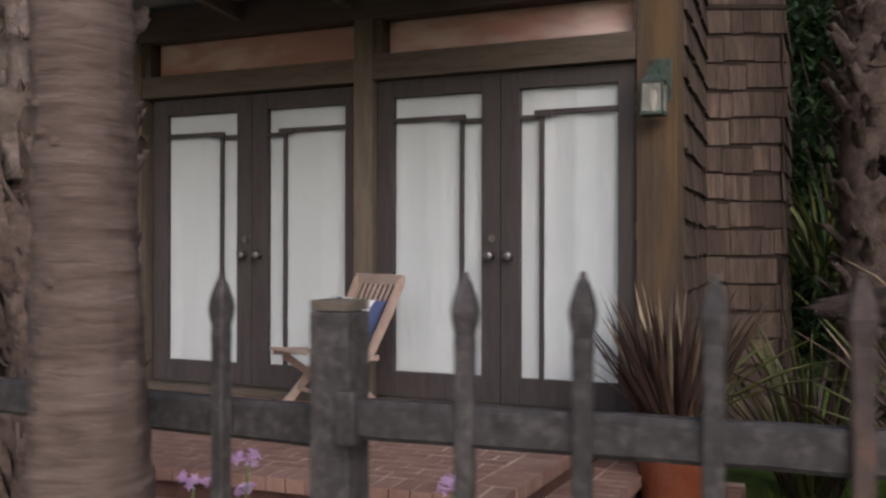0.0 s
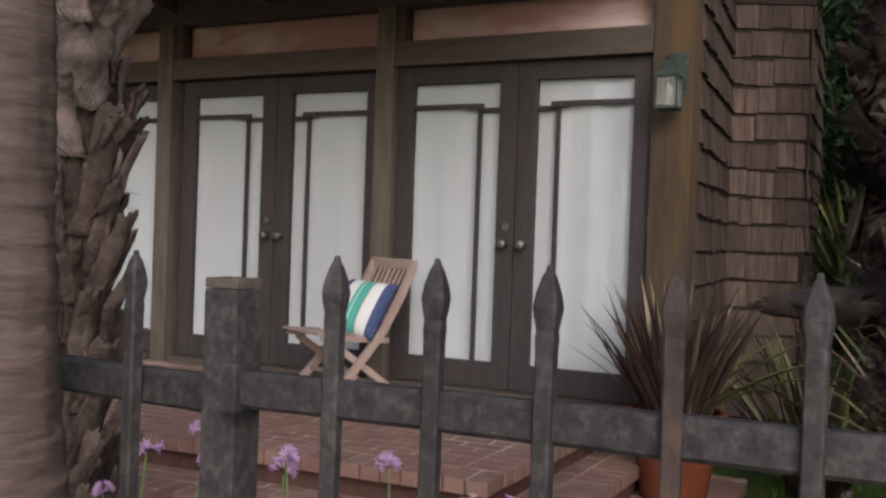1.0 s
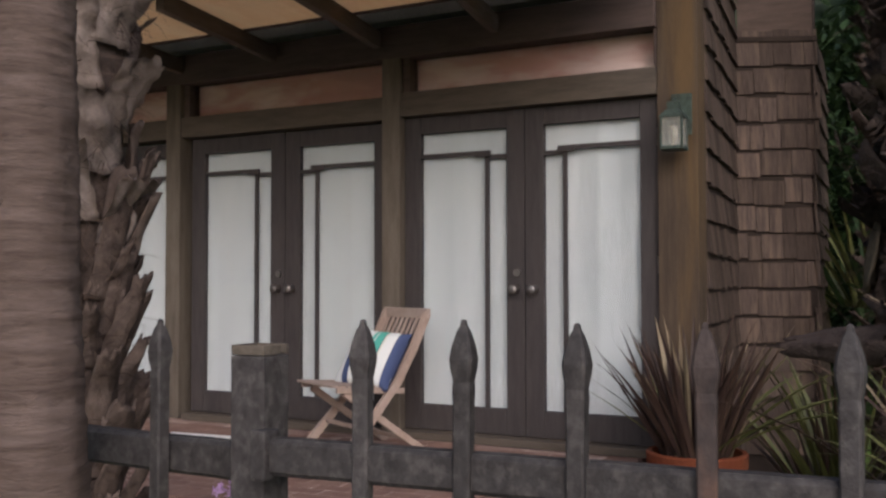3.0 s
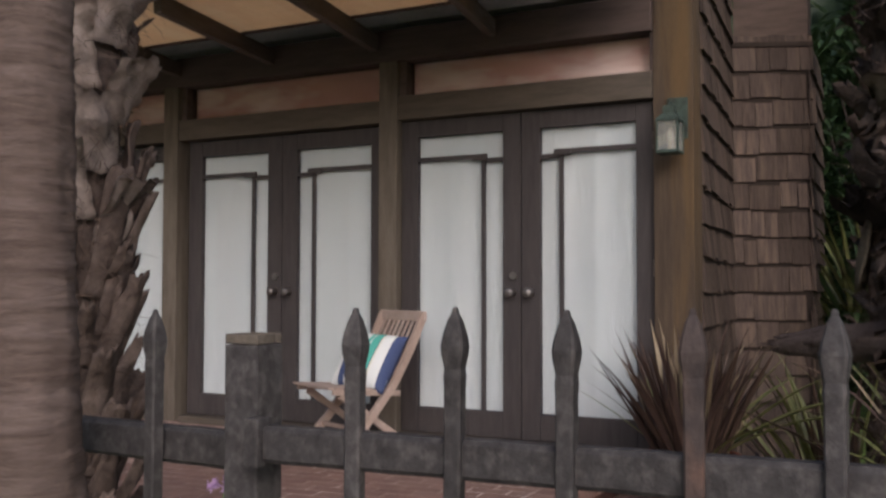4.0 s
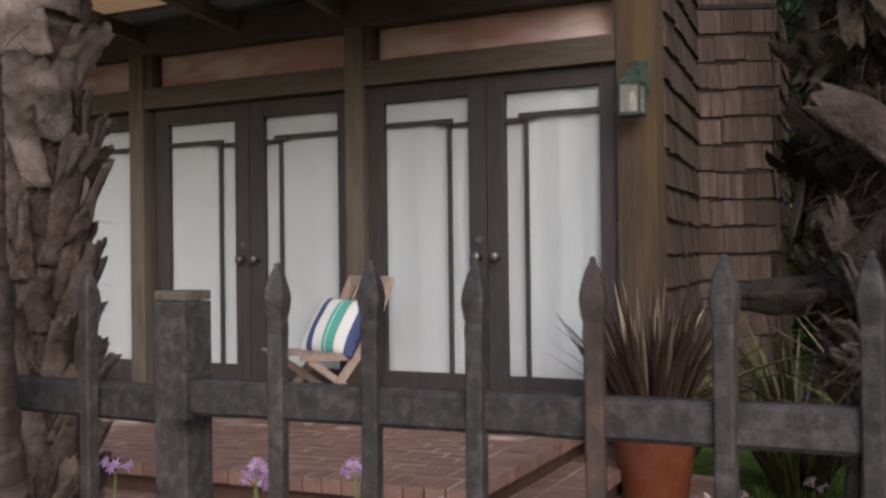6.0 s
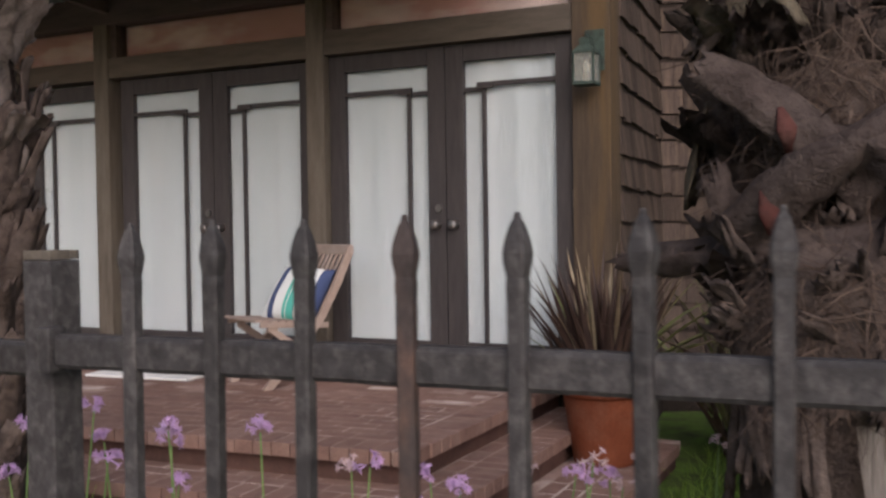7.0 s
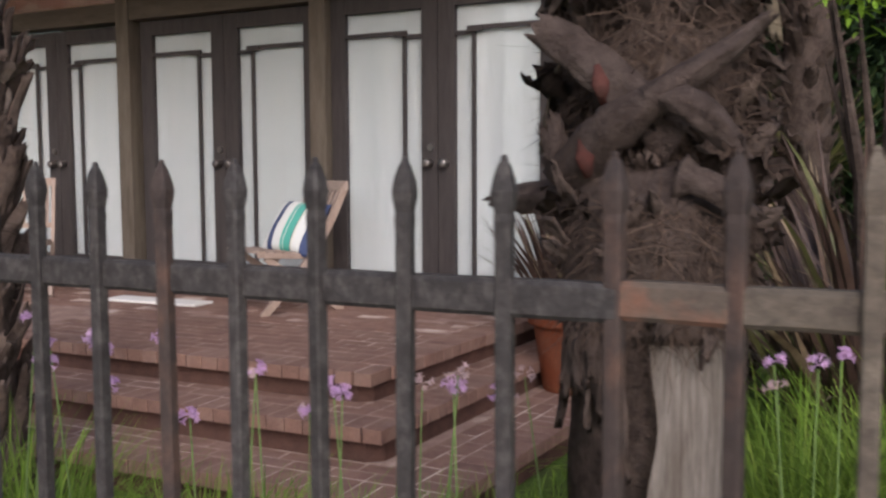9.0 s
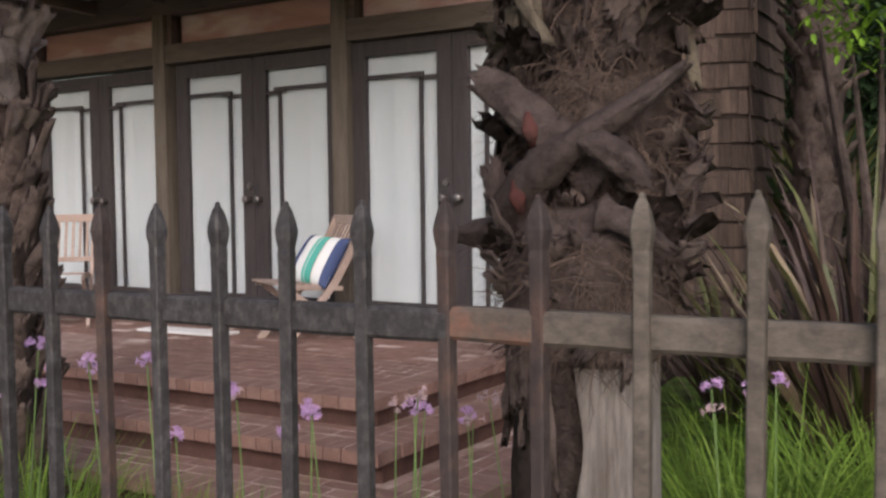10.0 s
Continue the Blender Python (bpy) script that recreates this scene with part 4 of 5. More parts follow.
# ---------- furniture ----------
def folding_chair(label, m, group="folding chairs"):
    """Facing -y in its own frame; its back rail lies over the origin, z from the floor."""
    c = tagged(new("folding_chair"), label, "chair", group)
    hw = 0.235
    for sx in (-hw, hw):
        pts = [(sx, 0.0, 0.83), (sx, -0.10, 0.62), (sx, -0.215, 0.42), (sx, -0.40, 0.20), (sx, -0.60, 0.0)]
        bm = bmesh.new()
        rings = []
        for i, p in enumerate(pts):
            a, b = Vector(pts[max(i - 1, 0)]), Vector(pts[min(i + 1, 4)])
            d = (b - a).normalized()
            n = Vector((0, d.z, -d.y))
            w, t = 0.024, 0.013
            rings.append([bm.verts.new(Vector(p) + Vector((x * t, 0, 0)) + n * y * w) for x, y in ((-1, -1), (1, -1), (1, 1), (-1, 1))])
        for a, b in zip(rings, rings[1:]):
            for k in range(4):
                bm.faces.new((a[k], a[(k + 1) % 4], b[(k + 1) % 4], b[k]))
        bm.faces.new(rings[0][::-1])
        bm.faces.new(rings[-1])
        bmesh.ops.recalc_face_normals(bm, faces=bm.faces)
        part("long_leg", bm, M_TEAK, c)
        s2 = sx * 0.86
        part("short_leg", beam((s2, -0.56, 0.375), (s2, -0.02, 0.0), 0.024, 0.042, 0.004), M_TEAK, c)
        part("seat_side", beam((sx * 0.93, -0.62, 0.395), (sx * 0.93, -0.16, 0.365), 0.022, 0.034, 0.004), M_TEAK, c)
    part("top_rail", beam((-hw - 0.02, 0.0, 0.825), (hw + 0.02, 0.0, 0.825), 0.026, 0.062, 0.006), M_TEAK, c)
    part("lower_back_rail", beam((-hw, -0.165, 0.50), (hw, -0.165, 0.50), 0.024, 0.04, 0.004), M_TEAK, c)
    for k in range(8):
        x = -hw + 0.045 + k * (2 * hw - 0.09) / 7
        part("back_slat", beam((x, -0.004, 0.80), (x, -0.162, 0.50), 0.022, 0.010, 0.002), M_TEAK, c)
    for k in range(9):
        y = -0.63 + k * 0.052
        part("seat_slat", beam((-hw * 0.95, y, 0.417 - 0.0035 * k), (hw * 0.95, y, 0.417 - 0.0035 * k), 0.040, 0.014, 0.003), M_TEAK, c)
    part("stretcher", beam((-hw, -0.44, 0.16), (hw, -0.44, 0.16), 0.024, 0.024, 0.003), M_TEAK, c)
    part("stretcher", beam((-hw * 0.85, -0.12, 0.07), (hw * 0.85, -0.12, 0.07), 0.024, 0.024, 0.003), M_TEAK, c)
    c.matrix_basis = m
    return c


CH_A = math.degrees(math.atan2(-0.46, 0.89))
chair = folding_chair("greyed teak folding chair holding a striped pillow", pose(-2.440, 4.712, T_Z - 0.006, 0, 0, CH_A))
chair_far = copy_thing(chair, pose(-5.06, 4.30, T_Z + 0.004, 0, 0, 46))
tagged(chair_far, "greyed teak folding chair standing empty beside the doors")


def stripe_cloth():
    m = bpy.data.materials.new("striped_canvas")
    m.use_nodes = True
    n, l = m.node_tree.nodes, m.node_tree.links
    co = n.new("ShaderNodeTexCoord")
    sep = n.new("ShaderNodeSeparateXYZ")
    l.new(co.outputs["Object"], sep.inputs[0])
    r = n.new("ShaderNodeMapRange")
    r.inputs["From Min"].default_value, r.inputs["From Max"].default_value = -0.21, 0.21
    l.new(sep.outputs["X"], r.inputs["Value"])
    cr = n.new("ShaderNodeValToRGB")
    cr.color_ramp.interpolation = 'CONSTANT'
    navy, white, cream, green, teal = (0.045, 0.065, 0.150, 1), (0.62, 0.64, 0.63, 1), (0.58, 0.57, 0.46, 1), (0.080, 0.37, 0.30, 1), (0.16, 0.34, 0.38, 1)
    stops = [(0.0, teal), (0.06, white), (0.19, navy), (0.30, white), (0.47, green), (0.525, white), (0.54, green), (0.675, navy), (0.685, cream), (0.71, white), (0.86, navy)]
    cr.color_ramp.elements[0].position, cr.color_ramp.elements[0].color = stops[0]
    cr.color_ramp.elements[1].position, cr.color_ramp.elements[1].color = stops[1]
    for p, c in stops[2:]:
        cr.color_ramp.elements.new(p).color = c
    l.new(r.outputs[0], cr.inputs[0])
    t = n.new("ShaderNodeTexNoise")
    t.inputs["Scale"].default_value = 260
    bp = n.new("ShaderNodeBump")
    bp.inputs["Strength"].default_value = 0.25
    bp.inputs["Distance"].default_value = 0.004
    l.new(t.outputs[0], bp.inputs["Height"])
    b = n["Principled BSDF"]
    l.new(cr.outputs[0], b.inputs["Base Color"])
    l.new(bp.outputs[0], b.inputs["Normal"])
    b.inputs["Roughness"].default_value = 0.85
    return m


def pillow(m):
    bm = bmesh.new()
    n = 24
    for sgn in (1, -1):
        g = []
        for i in range(n + 1):
            row = []
            for j in range(n + 1):
                u, v = i / n * 2 - 1, j / n * 2 - 1
                pinch = 1 - 0.07 * (1 - abs(u) ** 2) * abs(v) ** 4
                pinch2 = 1 - 0.07 * (1 - abs(v) ** 2) * abs(u) ** 4
                h = 0.085 * max(0.0, (1 - abs(u) ** 2.6) * (1 - abs(v) ** 2.6)) ** 0.55
                row.append(bm.verts.new((0.205 * u * pinch2, 0.205 * v * pinch, sgn * (h + 0.002) + 0.006 * noise.noise((u * 2, v * 2, sgn)))))
            g.append(row)
        for i in range(n):
            for j in range(n):
                q = (g[i][j], g[i + 1][j], g[i + 1][j + 1], g[i][j + 1])
                bm.faces.new(q if sgn > 0 else q[::-1])
    bmesh.ops.remove_doubles(bm, verts=bm.verts, dist=0.0055)
    ob = solid("pillow", bm, stripe_cloth(), "square pillow striped in navy, white, cream and green on the chair", "pillow", smooth=True)
    ob.matrix_basis = m
    return ob


pillow(pose(-2.445, 4.715, T_Z, 0, 0, CH_A) @ pose(0.045, -0.270, 0.540, 0, 0, 24) @ pose(0, 0, 0, 54, 0, 0) @ pose(0, 0, 0, 0, 0, -4))
board = solid("white_board", box(-0.40, 0.40, -0.10, 0.10, 0, 0.016, 0.003), M_WHITE, "white board lying flat on the brick terrace", "board")
board.matrix_basis = pose(-3.58, 4.235, T_Z + 0.004, 0, 0, 5)

# ---------- lantern ----------
lan = thing("wall_lantern", (-0.775, 4.925, 2.240), "verdigris copper wall lantern with seeded glass", "lantern")
lx, ly = -0.755, 4.800
part("back_plate", box(lx - 0.045, lx + 0.075, 4.908, 4.924, 2.340, 2.580, 0.006), M_VERDIGRIS, lan)
part("arm", tube([(lx + 0.02, 4.910, 2.440), (lx + 0.01, 4.865, 2.510), (lx, 4.815, 2.535), (lx, ly, 2.510)], [0.009] * 4, 8), M_VERDIGRIS, lan, smooth=True)
part("base", box(lx - 0.066, lx + 0.066, ly - 0.066, ly + 0.066, 2.242, 2.262, 0.004), M_VERDIGRIS, lan)
for sx in (-1, 1):
    for sy in (-1, 1):
        part("corner_bar", box(lx + sx * 0.058 - 0.006, lx + sx * 0.058 + 0.006, ly + sy * 0.058 - 0.006, ly + sy * 0.058 + 0.006, 2.262, 2.425, 0.002), M_VERDIGRIS, lan)
bm = lathe([(0.096, 2.423), (0.092, 2.435), (0.055, 2.465), (0.046, 2.470), (0.046, 2.510), (0.030, 2.517)], (lx, ly), 4)
bmesh.ops.rotate(bm, verts=bm.verts, cent=(lx, ly, 0), matrix=Matrix.Rotation(radians(45), 3, 'Z'))
part("roof", bm, M_VERDIGRIS, lan)
for a in ((lx - 0.052, lx + 0.052, ly - 0.060, ly - 0.057), (lx - 0.052, lx + 0.052, ly + 0.057, ly + 0.060), (lx - 0.060, lx - 0.057, ly - 0.052, ly + 0.052), (lx + 0.057, lx + 0.060, ly - 0.052, ly + 0.052)):
    g = part("pane", box(*a, 2.263, 2.423), M_LAMPGLASS, lan)
    g.visible_shadow = False
part("candle_bulb", lathe([(0.012, 2.265), (0.013, 2.310), (0.020, 2.340), (0.016, 2.365), (0.004, 2.390)], (lx, ly), 12), M_AMBER, lan, "amber glass bulb", True)


# ---------- potted flax ----------
QX, QY = -0.56, 4.44
pot = thing("flower_pot", (QX, QY, S3_Z), "round terracotta pot standing on the lower brick step", "pot")
part("pot_body", lathe([(0.165, S3_Z + 0.004), (0.17, S3_Z + 0.02), (0.222, 0.535), (0.228, 0.545), (0.250, 0.55), (0.255, 0.56), (0.257, 0.622), (0.250, 0.63), (0.228, 0.63), (0.222, 0.60), (0.215, 0.575)], (QX, QY), 40), M_CLAY, pot, smooth=False)
part("soil", lathe([(0.2, 0.578), (0.221, 0.582), (0.12, 0.592)], (QX, QY), 24), M_SOIL, pot)


def flax(name, x, y, z, count, length, width, mats, seed, label, spread=0.13, rises=(0.85, 1.5), droop=(0.2, 1.1)):
    t = thing(name, (x, y, z), label, "plant")
    r = random.Random(seed)
    for m in mats:
        bm = bmesh.new()
        for _ in range(count // len(mats)):
            h, d = r.uniform(0, 2 * math.pi), spread * math.sqrt(r.random())
            blade(bm, (x + d * math.cos(h), y + d * math.sin(h), z - 0.01), h + r.uniform(-0.5, 0.5), r.uniform(*rises), r.uniform(*length), r.uniform(*width), r.uniform(*droop), 7)
        part("leaves", bm, m, t)
    return t


pf = flax("flax_plant", QX, QY, 0.592, 150, (0.38, 0.80), (0.026, 0.052), (M_FLAX, M_FLAX, M_FLAX, M_FLAX, M_FLAXO), 31, "spiky bronze flax growing in the terracotta pot", rises=(0.95, 1.56), droop=(0.0, 0.6), spread=0.17)
bm = bmesh.new()
for h, rise, L, w, dr in ((0.35, 0.62, 0.92, 0.065, 0.75), (0.15, 0.80, 0.82, 0.055, 0.5), (-0.2, 0.95, 0.6, 0.045, 0.7), (-0.1, 0.60, 0.90, 0.05, 0.9), (0.9, 0.75, 0.8, 0.05, 0.6), (0.7, 0.55, 0.66, 0.035, 0.8), (-0.6, 0.7, 0.6, 0.03, 0.9), (3.5, 0.85, 0.62, 0.025, 0.4), (3.35, 0.68, 0.66, 0.024, 0.25), (2.9, 1.15, 0.68, 0.03, 0.1), (0.5, 1.0, 0.75, 0.03, 0.3), (0.0, 1.15, 0.7, 0.03, 0.2)):
    blade(bm, (QX + 0.08 * math.cos(h), QY + 0.08 * math.sin(h), 0.585), h, rise, L, w, dr, 8)
part("leaves", bm, M_FLAXG, pf, "olive-green outer leaves")
flax("flax_plant", 1.08, 4.15, 0.0, 190, (0.85, 1.85), (0.035, 0.075), (M_FLAX, M_FLAXO, M_FLAX, M_FLAXG, M_FLAX), 41, "large bronze and straw flax beyond the palm", 0.30, (0.95, 1.57), (0.1, 1.5))
flax("flax_plant", 1.75, 4.5, 0.0, 160, (1.0, 1.8), (0.03, 0.07), (M_FLAXO, M_FLAXO, M_FLAXG), 43, "large bronze and straw flax near the boundary", 0.25, (0.9, 1.55), (0.1, 1.0))
flax("flax_plant", 0.02, 5.55, 0.0, 70, (0.7, 1.3), (0.03, 0.055), (M_FLAXG, M_FLAX), 45, "olive flax beside the shingled wall", 0.15, (0.9, 1.5), (0.2, 1.1))
flax("dracaena_plant", -0.02, 8.0, 1.3, 110, (0.6, 1.1), (0.045, 0.075), (M_LEAF, M_FLAXG), 47, "dark green strap-leaved shrub beyond the bay", 0.35, (0.3, 1.5), (0.3, 1.4))


# ---------- grass and flowers ----------
def grass_clump(x, y, count, length, seed, label, spread=0.25, name="grass_clump", droop=(0.4, 1.9), mat=None):
    r = random.Random(seed)
    bm = bmesh.new()
    for _ in range(count):
        h, d = r.uniform(0, 2 * math.pi), spread * math.sqrt(r.random())
        blade(bm, (x + d * math.cos(h), y + d * math.sin(h), 0.0), h + r.uniform(-0.6, 0.6), r.uniform(0.9, 1.55), r.uniform(*length), r.uniform(0.004, 0.010), r.uniform(*droop), 6)
    return solid(name, bm, mat or M_GRASS, label, "grass", "stuff", "grass clumps")


GREEN = "arching bright green strap-leaved grass clump"
for k, (x, y, n, l0, l1, s) in enumerate(((1.02, 2.35, 420, 0.55, 1.0, 0.30), (1.45, 2.55, 420, 0.55, 1.0, 0.32), (1.65, 3.0, 260, 0.4, 0.8, 0.3), (1.25, 3.2, 300, 0.5, 0.9, 0.35), (1.9, 2.6, 320, 0.5, 0.95, 0.35),
                                          (1.15, 1.75, 220, 0.45, 0.75, 0.2), (1.55, 1.9, 220, 0.45, 0.75, 0.25))):
    grass_clump(x, y, int(n * 2.2), (l0, l1), 60 + k, GREEN, s, droop=(1.0, 3.2))
LOW = "low fresh green grass clump by the fence"
for k, (x, y, n, l0, l1, s) in enumerate(((-1.35, 1.35, 260, 0.35, 0.70, 0.28), (-0.95, 1.25, 240, 0.30, 0.62, 0.28), (-0.5, 1.35, 220, 0.28, 0.55, 0.28), (-0.1, 1.6, 220, 0.28, 0.50, 0.28), (0.3, 1.85, 220, 0.25, 0.50, 0.28),
                                          (-1.75, 1.25, 220, 0.3, 0.65, 0.25), (0.25, 1.25, 200, 0.4, 0.72, 0.22), (0.02, 1.2, 200, 0.4, 0.70, 0.22), (-0.3, 1.15, 200, 0.4, 0.70, 0.24), (0.5, 1.6, 180, 0.35, 0.62, 0.22), (-0.75, 1.75, 160, 0.2, 0.42, 0.25), (-0.2, 1.05, 160, 0.3, 0.6, 0.2), (0.0, 2.05, 160, 0.2, 0.36, 0.3))):
    grass_clump(x, y, int(n * 1.8), (l0, l1), 80 + k, LOW, s)
r = random.Random(99)
bm = bmesh.new()
for _ in range(5200):
    x, y = r.uniform(-0.22, 1.6), r.uniform(2.2, 6.4)
    blade(bm, (x, y, -0.01), r.uniform(0, 6.28), r.uniform(0.7, 1.5), r.uniform(0.05, 0.13), 0.006, r.uniform(0.2, 1.4), 2)
solid("lawn_grass", bm, M_GRASS, "short mossy green lawn beside the brick steps", "grass", "stuff")


def floret_mesh(mat):
    bm = bmesh.new()
    for k in range(6):
        a = k * math.pi / 3
        c, s = math.cos(a), math.sin(a)
        q = [(0, 0, 0), (0.006 * c - 0.0026 * s, 0.006 * s + 0.0026 * c, 0.005), (0.014 * c, 0.014 * s, 0.006), (0.006 * c + 0.0026 * s, 0.006 * s - 0.0026 * c, 0.005)]
        bm.faces.new([bm.verts.new(p) for p in q])
    tube([(0, 0, -0.016), (0, 0, 0.001)], [0.0015, 0.003], 5, bm)
    return mesh_from(bm, "floret", mat)


ME_FLORET, ME_DRY = floret_mesh(M_PETAL), floret_mesh(M_DRYPETAL)


def garlic_flower(x, y, z, seed, dry=False):
    r = random.Random(seed)
    f = thing("garlic_flower", (x, y, 0.0), "faded lilac flower head on a thin stem" if dry else "lilac society garlic flower head on a thin green stem", "flower", "lilac flowers")
    bx, by = x + r.uniform(-0.10, 0.10), y + r.uniform(-0.05, 0.10)
    part("stem", tube([(bx, by, 0.0), ((bx + x) / 2 + r.uniform(-0.02, 0.02), (by + y) / 2, z * 0.55), (x, y, z - 0.01)], [0.0035, 0.003, 0.0022], 5), M_STEM, f)
    for k in range(r.randint(5, 7) if dry else r.randint(8, 12)):
        d = Vector((r.gauss(0, 1), r.gauss(0, 1), r.gauss(0.45, 0.7))).normalized()
        q = d.to_track_quat('Z', 'Y').to_matrix().to_4x4()
        ob = adopt(new("floret", ME_DRY if dry else ME_FLORET), f)
        ob.matrix_basis = Matrix.Translation(Vector((x, y, z)) + Vector((d.x, d.y, d.z * 0.75)) * r.uniform(0.016, 0.034)) @ q @ Matrix.Rotation(r.uniform(0, 1), 4, 'Z')


FLOWERS = [(-0.83, 0.9, 1.02), (-0.83, 1.09, 1.03), (-0.62, 1.11, 0.99), (-0.69, 1.2, 0.93), (-0.68, 1.21, 0.83), (-0.35, 1.1, 1.01), (-0.13, 1.2, 0.93), (-0.2, 1.63, 0.80),
           (-0.01, 1.41, 0.84), (0.25, 1.56, 0.86), (0.19, 1.96, 0.75), (-0.43, 1.27, 0.76), (-0.91, 1.2, 0.92), (-0.77, 1.07, 0.91), (-0.19, 1.51, 0.75), (0.16, 1.75, 0.81),
           (-1.28, 1.22, 0.79), (1.02, 1.89, 0.94), (1.12, 1.95, 0.93), (1.17, 1.99, 0.95)]
for k, p in enumerate(FLOWERS):
    garlic_flower(*p, 200 + k)
DRY = [(-0.25, 1.58, 0.73), (-0.3, 1.4, 0.86), (0.3, 1.91, 0.83), (0.27, 1.55, 0.9), (0.47, 2.04, 0.85), (0.24, 1.91, 0.75), (-0.02, 1.85, 0.78), (1.03, 1.89, 0.87)]
for k, p in enumerate(DRY):
    garlic_flower(*p, 300 + k, True)


# ---------- shrubs behind ----------
def shrub(x, y, rx, ry, z0, z1, count, size, mat, seed, label):
    t = thing("shrub", (x, y, 0.0), label, "shrub")
    r = random.Random(seed)
    bm = bmesh.new()
    for k in range(7):
        a = r.uniform(0, 6.28)
        tube([(x + 0.1 * math.cos(a), y + 0.1 * math.sin(a), 0), (x + rx * 0.35 * math.cos(a), y + ry * 0.35 * math.sin(a), z1 * 0.45), (x + rx * 0.8 * math.cos(a), y + ry * 0.8 * math.sin(a), z1 * r.uniform(0.6, 0.95))], [0.05, 0.03, 0.008], 6, bm)
    part("branch_mass", bm, M_BOOTDARK, t)
    bm = bmesh.new()
    for _ in range(count):
        while True:
            d = Vector((r.uniform(-1, 1), r.uniform(-1, 1), r.uniform(-1, 1)))
            if 0.35 < d.length < 1 and noise.noise((d.x * 2.5 + seed, d.y * 2.5, d.z * 2.5)) > -0.12:
                break
        p = Vector((x + d.x * rx, y + d.y * ry, (z0 + z1) / 2 + d.z * (z1 - z0) / 2))
        blade(bm, p, r.uniform(0, 6.28), r.uniform(-0.9, 0.9), size * r.uniform(0.7, 1.4), size * 0.42, r.uniform(0.2, 1.0), 3, 0.15)
    part("leaves", bm, mat, t)
    return t


shrub(0.2, 10.6, 1.9, 1.0, 0.1, 4.6, 4200, 0.17, M_LEAF, 71, "dense dark green shrub behind the house corner")
shrub(3.0, 9.4, 1.9, 1.2, 0.1, 4.8, 4000, 0.17, M_LEAF, 72, "dense dark green shrub along the boundary")
shrub(1.05, 4.6, 0.42, 0.35, 2.05, 3.0, 620, 0.075, M_LIME, 73, "lime green leafy branch hanging beside the palm")
shrub(0.8, 13.6, 3.4, 1.0, 0.0, 6.5, 5200, 0.34, M_LEAF, 75, "tall dense dark green hedge far behind")
shrub(-10.5, 3.5, 1.5, 2.0, 0.1, 4.0, 2500, 0.17, M_LEAF, 74, "dense dark green shrub at the far end of the terrace")
bm = bmesh.new()
g = []
for i in range(46):
    g.append([bm.verts.new((-5 + 0.3 * i, 14.3 + 0.5 * noise.noise((i * 0.4, j * 0.4, 2.0)), 0.3 * j + 0.12 * noise.noise((i * 0.7, j * 0.7, 5.0)))) for j in range(26)])
for i in range(45):
    for j in range(25):
        bm.faces.new((g[i][j], g[i + 1][j], g[i + 1][j + 1], g[i][j + 1]))
solid("backdrop", bm, M_LEAF, "dark green hedge far behind the house", "hedge", "structure", smooth=True)
solid("boundary_fence", box(-3.0, 8.0, 15.4, 15.5, 0, 2.2), M_HOUSE, "plain brown boundary fence behind the shrubs", "fence", "structure")


# ---------- shingles ----------
def shingle_mesh(w):
    bm = bmesh.new()
    L, ta, tb = 0.27, 0.003, 0.019
    prof = [(ta, L), (tb, 0.0), (0.0, 0.0), (0.0, L)]
    a = [bm.verts.new((0.0015, y + 0.001, z)) for y, z in prof]
    b = [bm.verts.new((w - 0.0015, y + 0.001, z)) for y, z in prof]
    for k in range(4):
        bm.faces.new((a[k], b[k], b[(k + 1) % 4], a[(k + 1) % 4]))
    bm.faces.new(a[::-1])
    bm.faces.new(b)
    return mesh_from(bm, "shingle", M_SHINGLE)


WIDTHS = [0.095, 0.125, 0.155, 0.185, 0.225]
ME_SH = [shingle_mesh(w) for w in WIDTHS]


def clad(wall, z_lo, z_hi, seed):
    parent, a, u, n, length = wall
    r = random.Random(seed)
    k0, k1 = math.floor((z_lo - BUTT0) / COURSE), math.ceil((z_hi - BUTT0) / COURSE)
    for k in range(k0, k1):
        z, x = BUTT0 + k * COURSE, -r.uniform(0, 0.06)
        while x < length - 0.05:
            i = r.randrange(5)
            if x + WIDTHS[i] > length + 0.012:
                i = 0
            ob = adopt(new("shingle", ME_SH[i]), parent)
            m = Matrix((u, n, Vector((0, 0, 1)))).transposed().to_4x4()
            m.translation = a + u * x + n * 0.001 + Vector((0, 0, z + r.uniform(-0.012, 0.012)))
            ob.matrix_basis = m @ Matrix.Rotation(radians(3.2), 4, 'X') @ Matrix.Rotation(radians(r.uniform(-0.6, 0.6)), 4, 'Y')
            x += WIDTHS[i] + 0.002


clad(W_SIDE, 0.35, 3.9, 1)
clad(W_BAYF, 0.3, 3.15, 2)
clad(W_BAYR, 0.3, 3.15, 3)

# ---------- bricks ----------
bm = box(-0.0975, 0.0975, -0.0462, 0.0462, -0.064, 0.0, 0.004)
ME_BR = mesh_from(bm, "brick", M_BRICK)
ME_HALF = mesh_from(box(-0.0462, 0.0462, -0.0462, 0.0462, -0.064, 0.0, 0.004), "brick", M_BRICK)


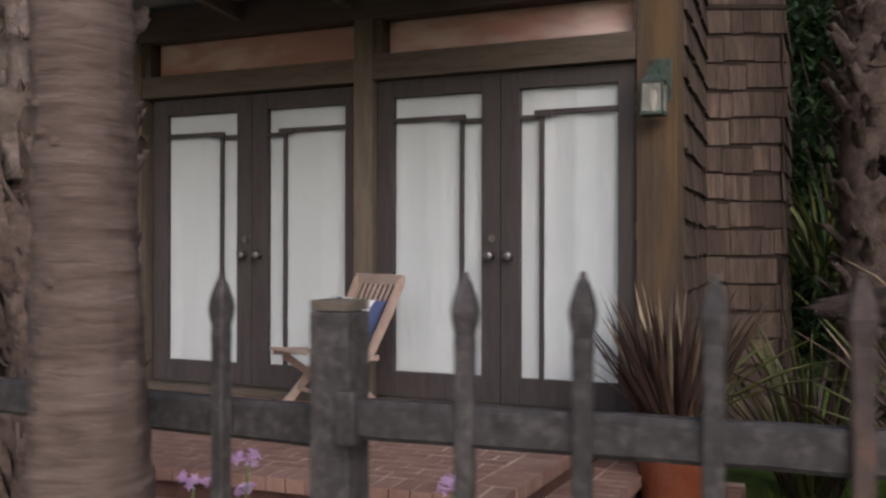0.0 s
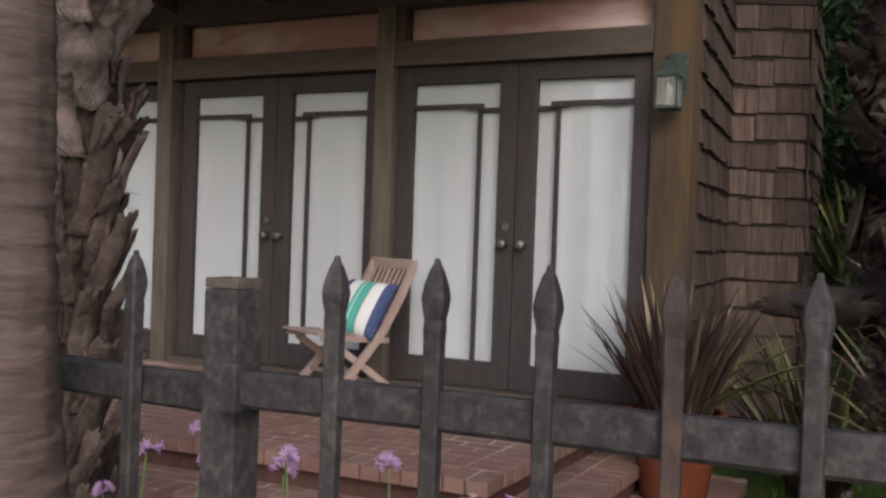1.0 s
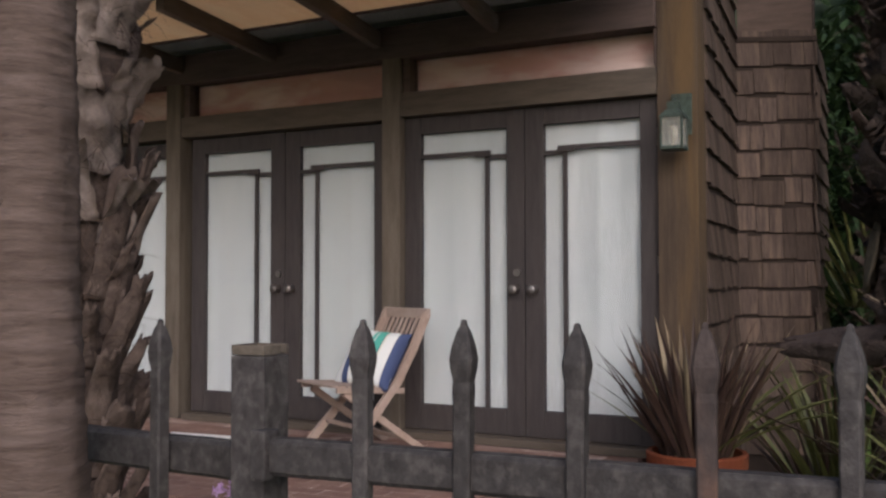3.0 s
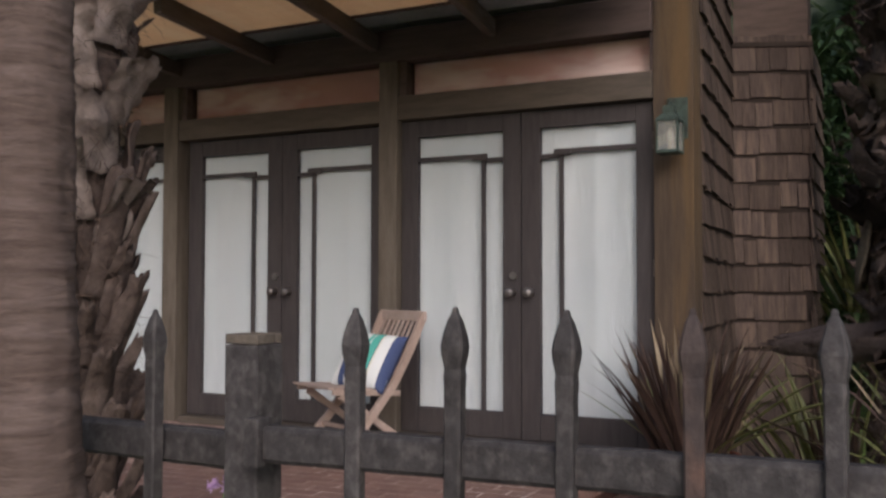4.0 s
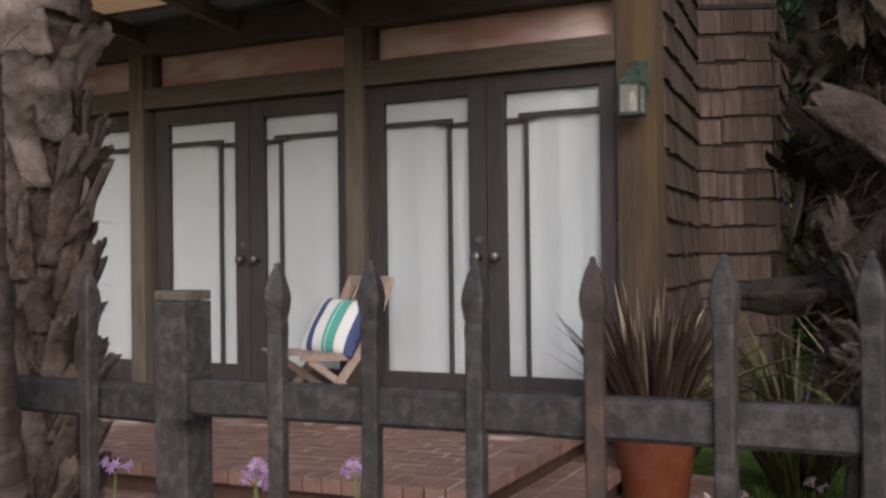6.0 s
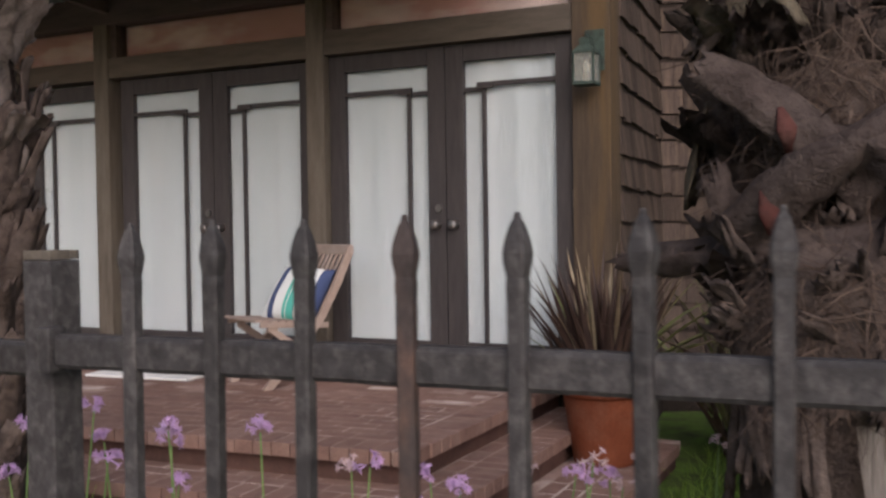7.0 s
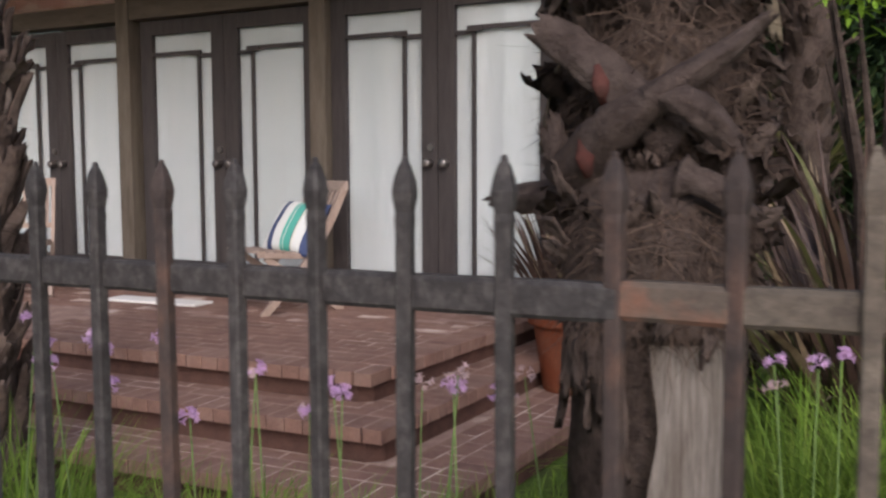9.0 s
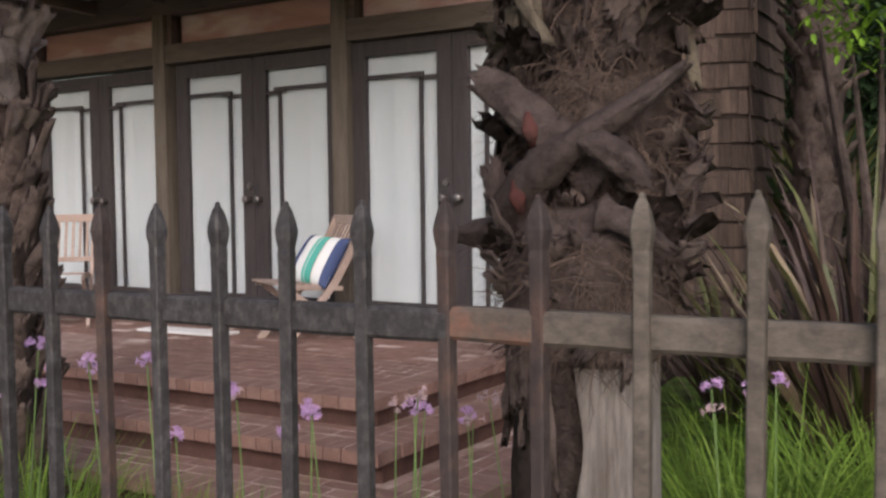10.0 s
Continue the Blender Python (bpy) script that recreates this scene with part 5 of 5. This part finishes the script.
def lay(parent, x, y, z, turn, r, mesh=None):
    ob = adopt(new("brick", mesh or ME_BR), parent)
    ob.matrix_basis = pose(x, y, z + r.uniform(-0.0012, 0.0012), r.uniform(-0.25, 0.25), r.uniform(-0.25, 0.25), turn + r.uniform(-0.4, 0.4))
    return ob


def pave(tier, depth_front, depth_side, x_lo):
    """A nosing of headers along front and side, then stretcher bricks on the tread."""
    parent, x1, y0, z = tier
    r = random.Random(int(z * 1000))
    tilt = math.degrees(math.atan(SKEW))
    x = x1 - 0.155
    while x > x_lo:
        lay(parent, x, front(x, y0) + 0.1, z, 90 + tilt, r)
        x -= 0.0985
    lay(parent, x1 - 0.0515, front(x1, y0) + 0.1, z, 90 + tilt, r)
    y = front(x1, y0) + 0.252
    while y < 5.0:
        lay(parent, x1 - 0.1, y, z, 0, r)
        y += 0.0985
    # tread field
    row = 0
    v = 0.255
    while v < depth_front:
        x = x1 - 0.31 - (0.1025 if row % 2 else 0.0)
        if row % 2:
            lay(parent, x1 - 0.2595, front(x1 - 0.26, y0) + v, z, tilt, r, ME_HALF)
        while x > x_lo:
            yy = front(x, y0) + v
            if yy < 4.86:
                lay(parent, x, yy, z, tilt, r)
            x -= 0.2035
        v += 0.1012
        row += 1
    if depth_side:
        y = front(x1, y0) + 0.36
        while y < 5.0:
            lay(parent, x1 - 0.255, y, z, 90, r)
            if depth_side > 0.3:
                lay(parent, x1 - 0.36, y + 0.1, z, 90, r)
            y += 0.208


pave(TIERS[0], 1.0, 0.0, -3.45)
pave(TIERS[1], 0.36, 0.30, -3.6)
pave(TIERS[2], 0.40, 0.45, -3.6)
# the rest of the terrace field as one joined bed of bricks
bm = bmesh.new()
r = random.Random(17)
row, v = 0, 0.255 + 8 * 0.1012
while v < 1.95:
    x = -0.97 - 0.31 - (0.105 if row % 2 else 0.0)
    while x > -7.3:
        yy = front(x, 2.95) + v
        if yy < 4.80:
            box(x - 0.0975, x + 0.0975, yy - 0.0462, yy + 0.0462, T_Z - 0.05, T_Z + r.uniform(-0.0025, 0.0025), 0, bm)
        x -= 0.2035
    v += 0.1012
    row += 1
rest = solid("terrace_paving", bm, M_BRICK, "red-brown bricks paving the back of the terrace", "paving", "stuff")
tagged(rest, kind="stuff")
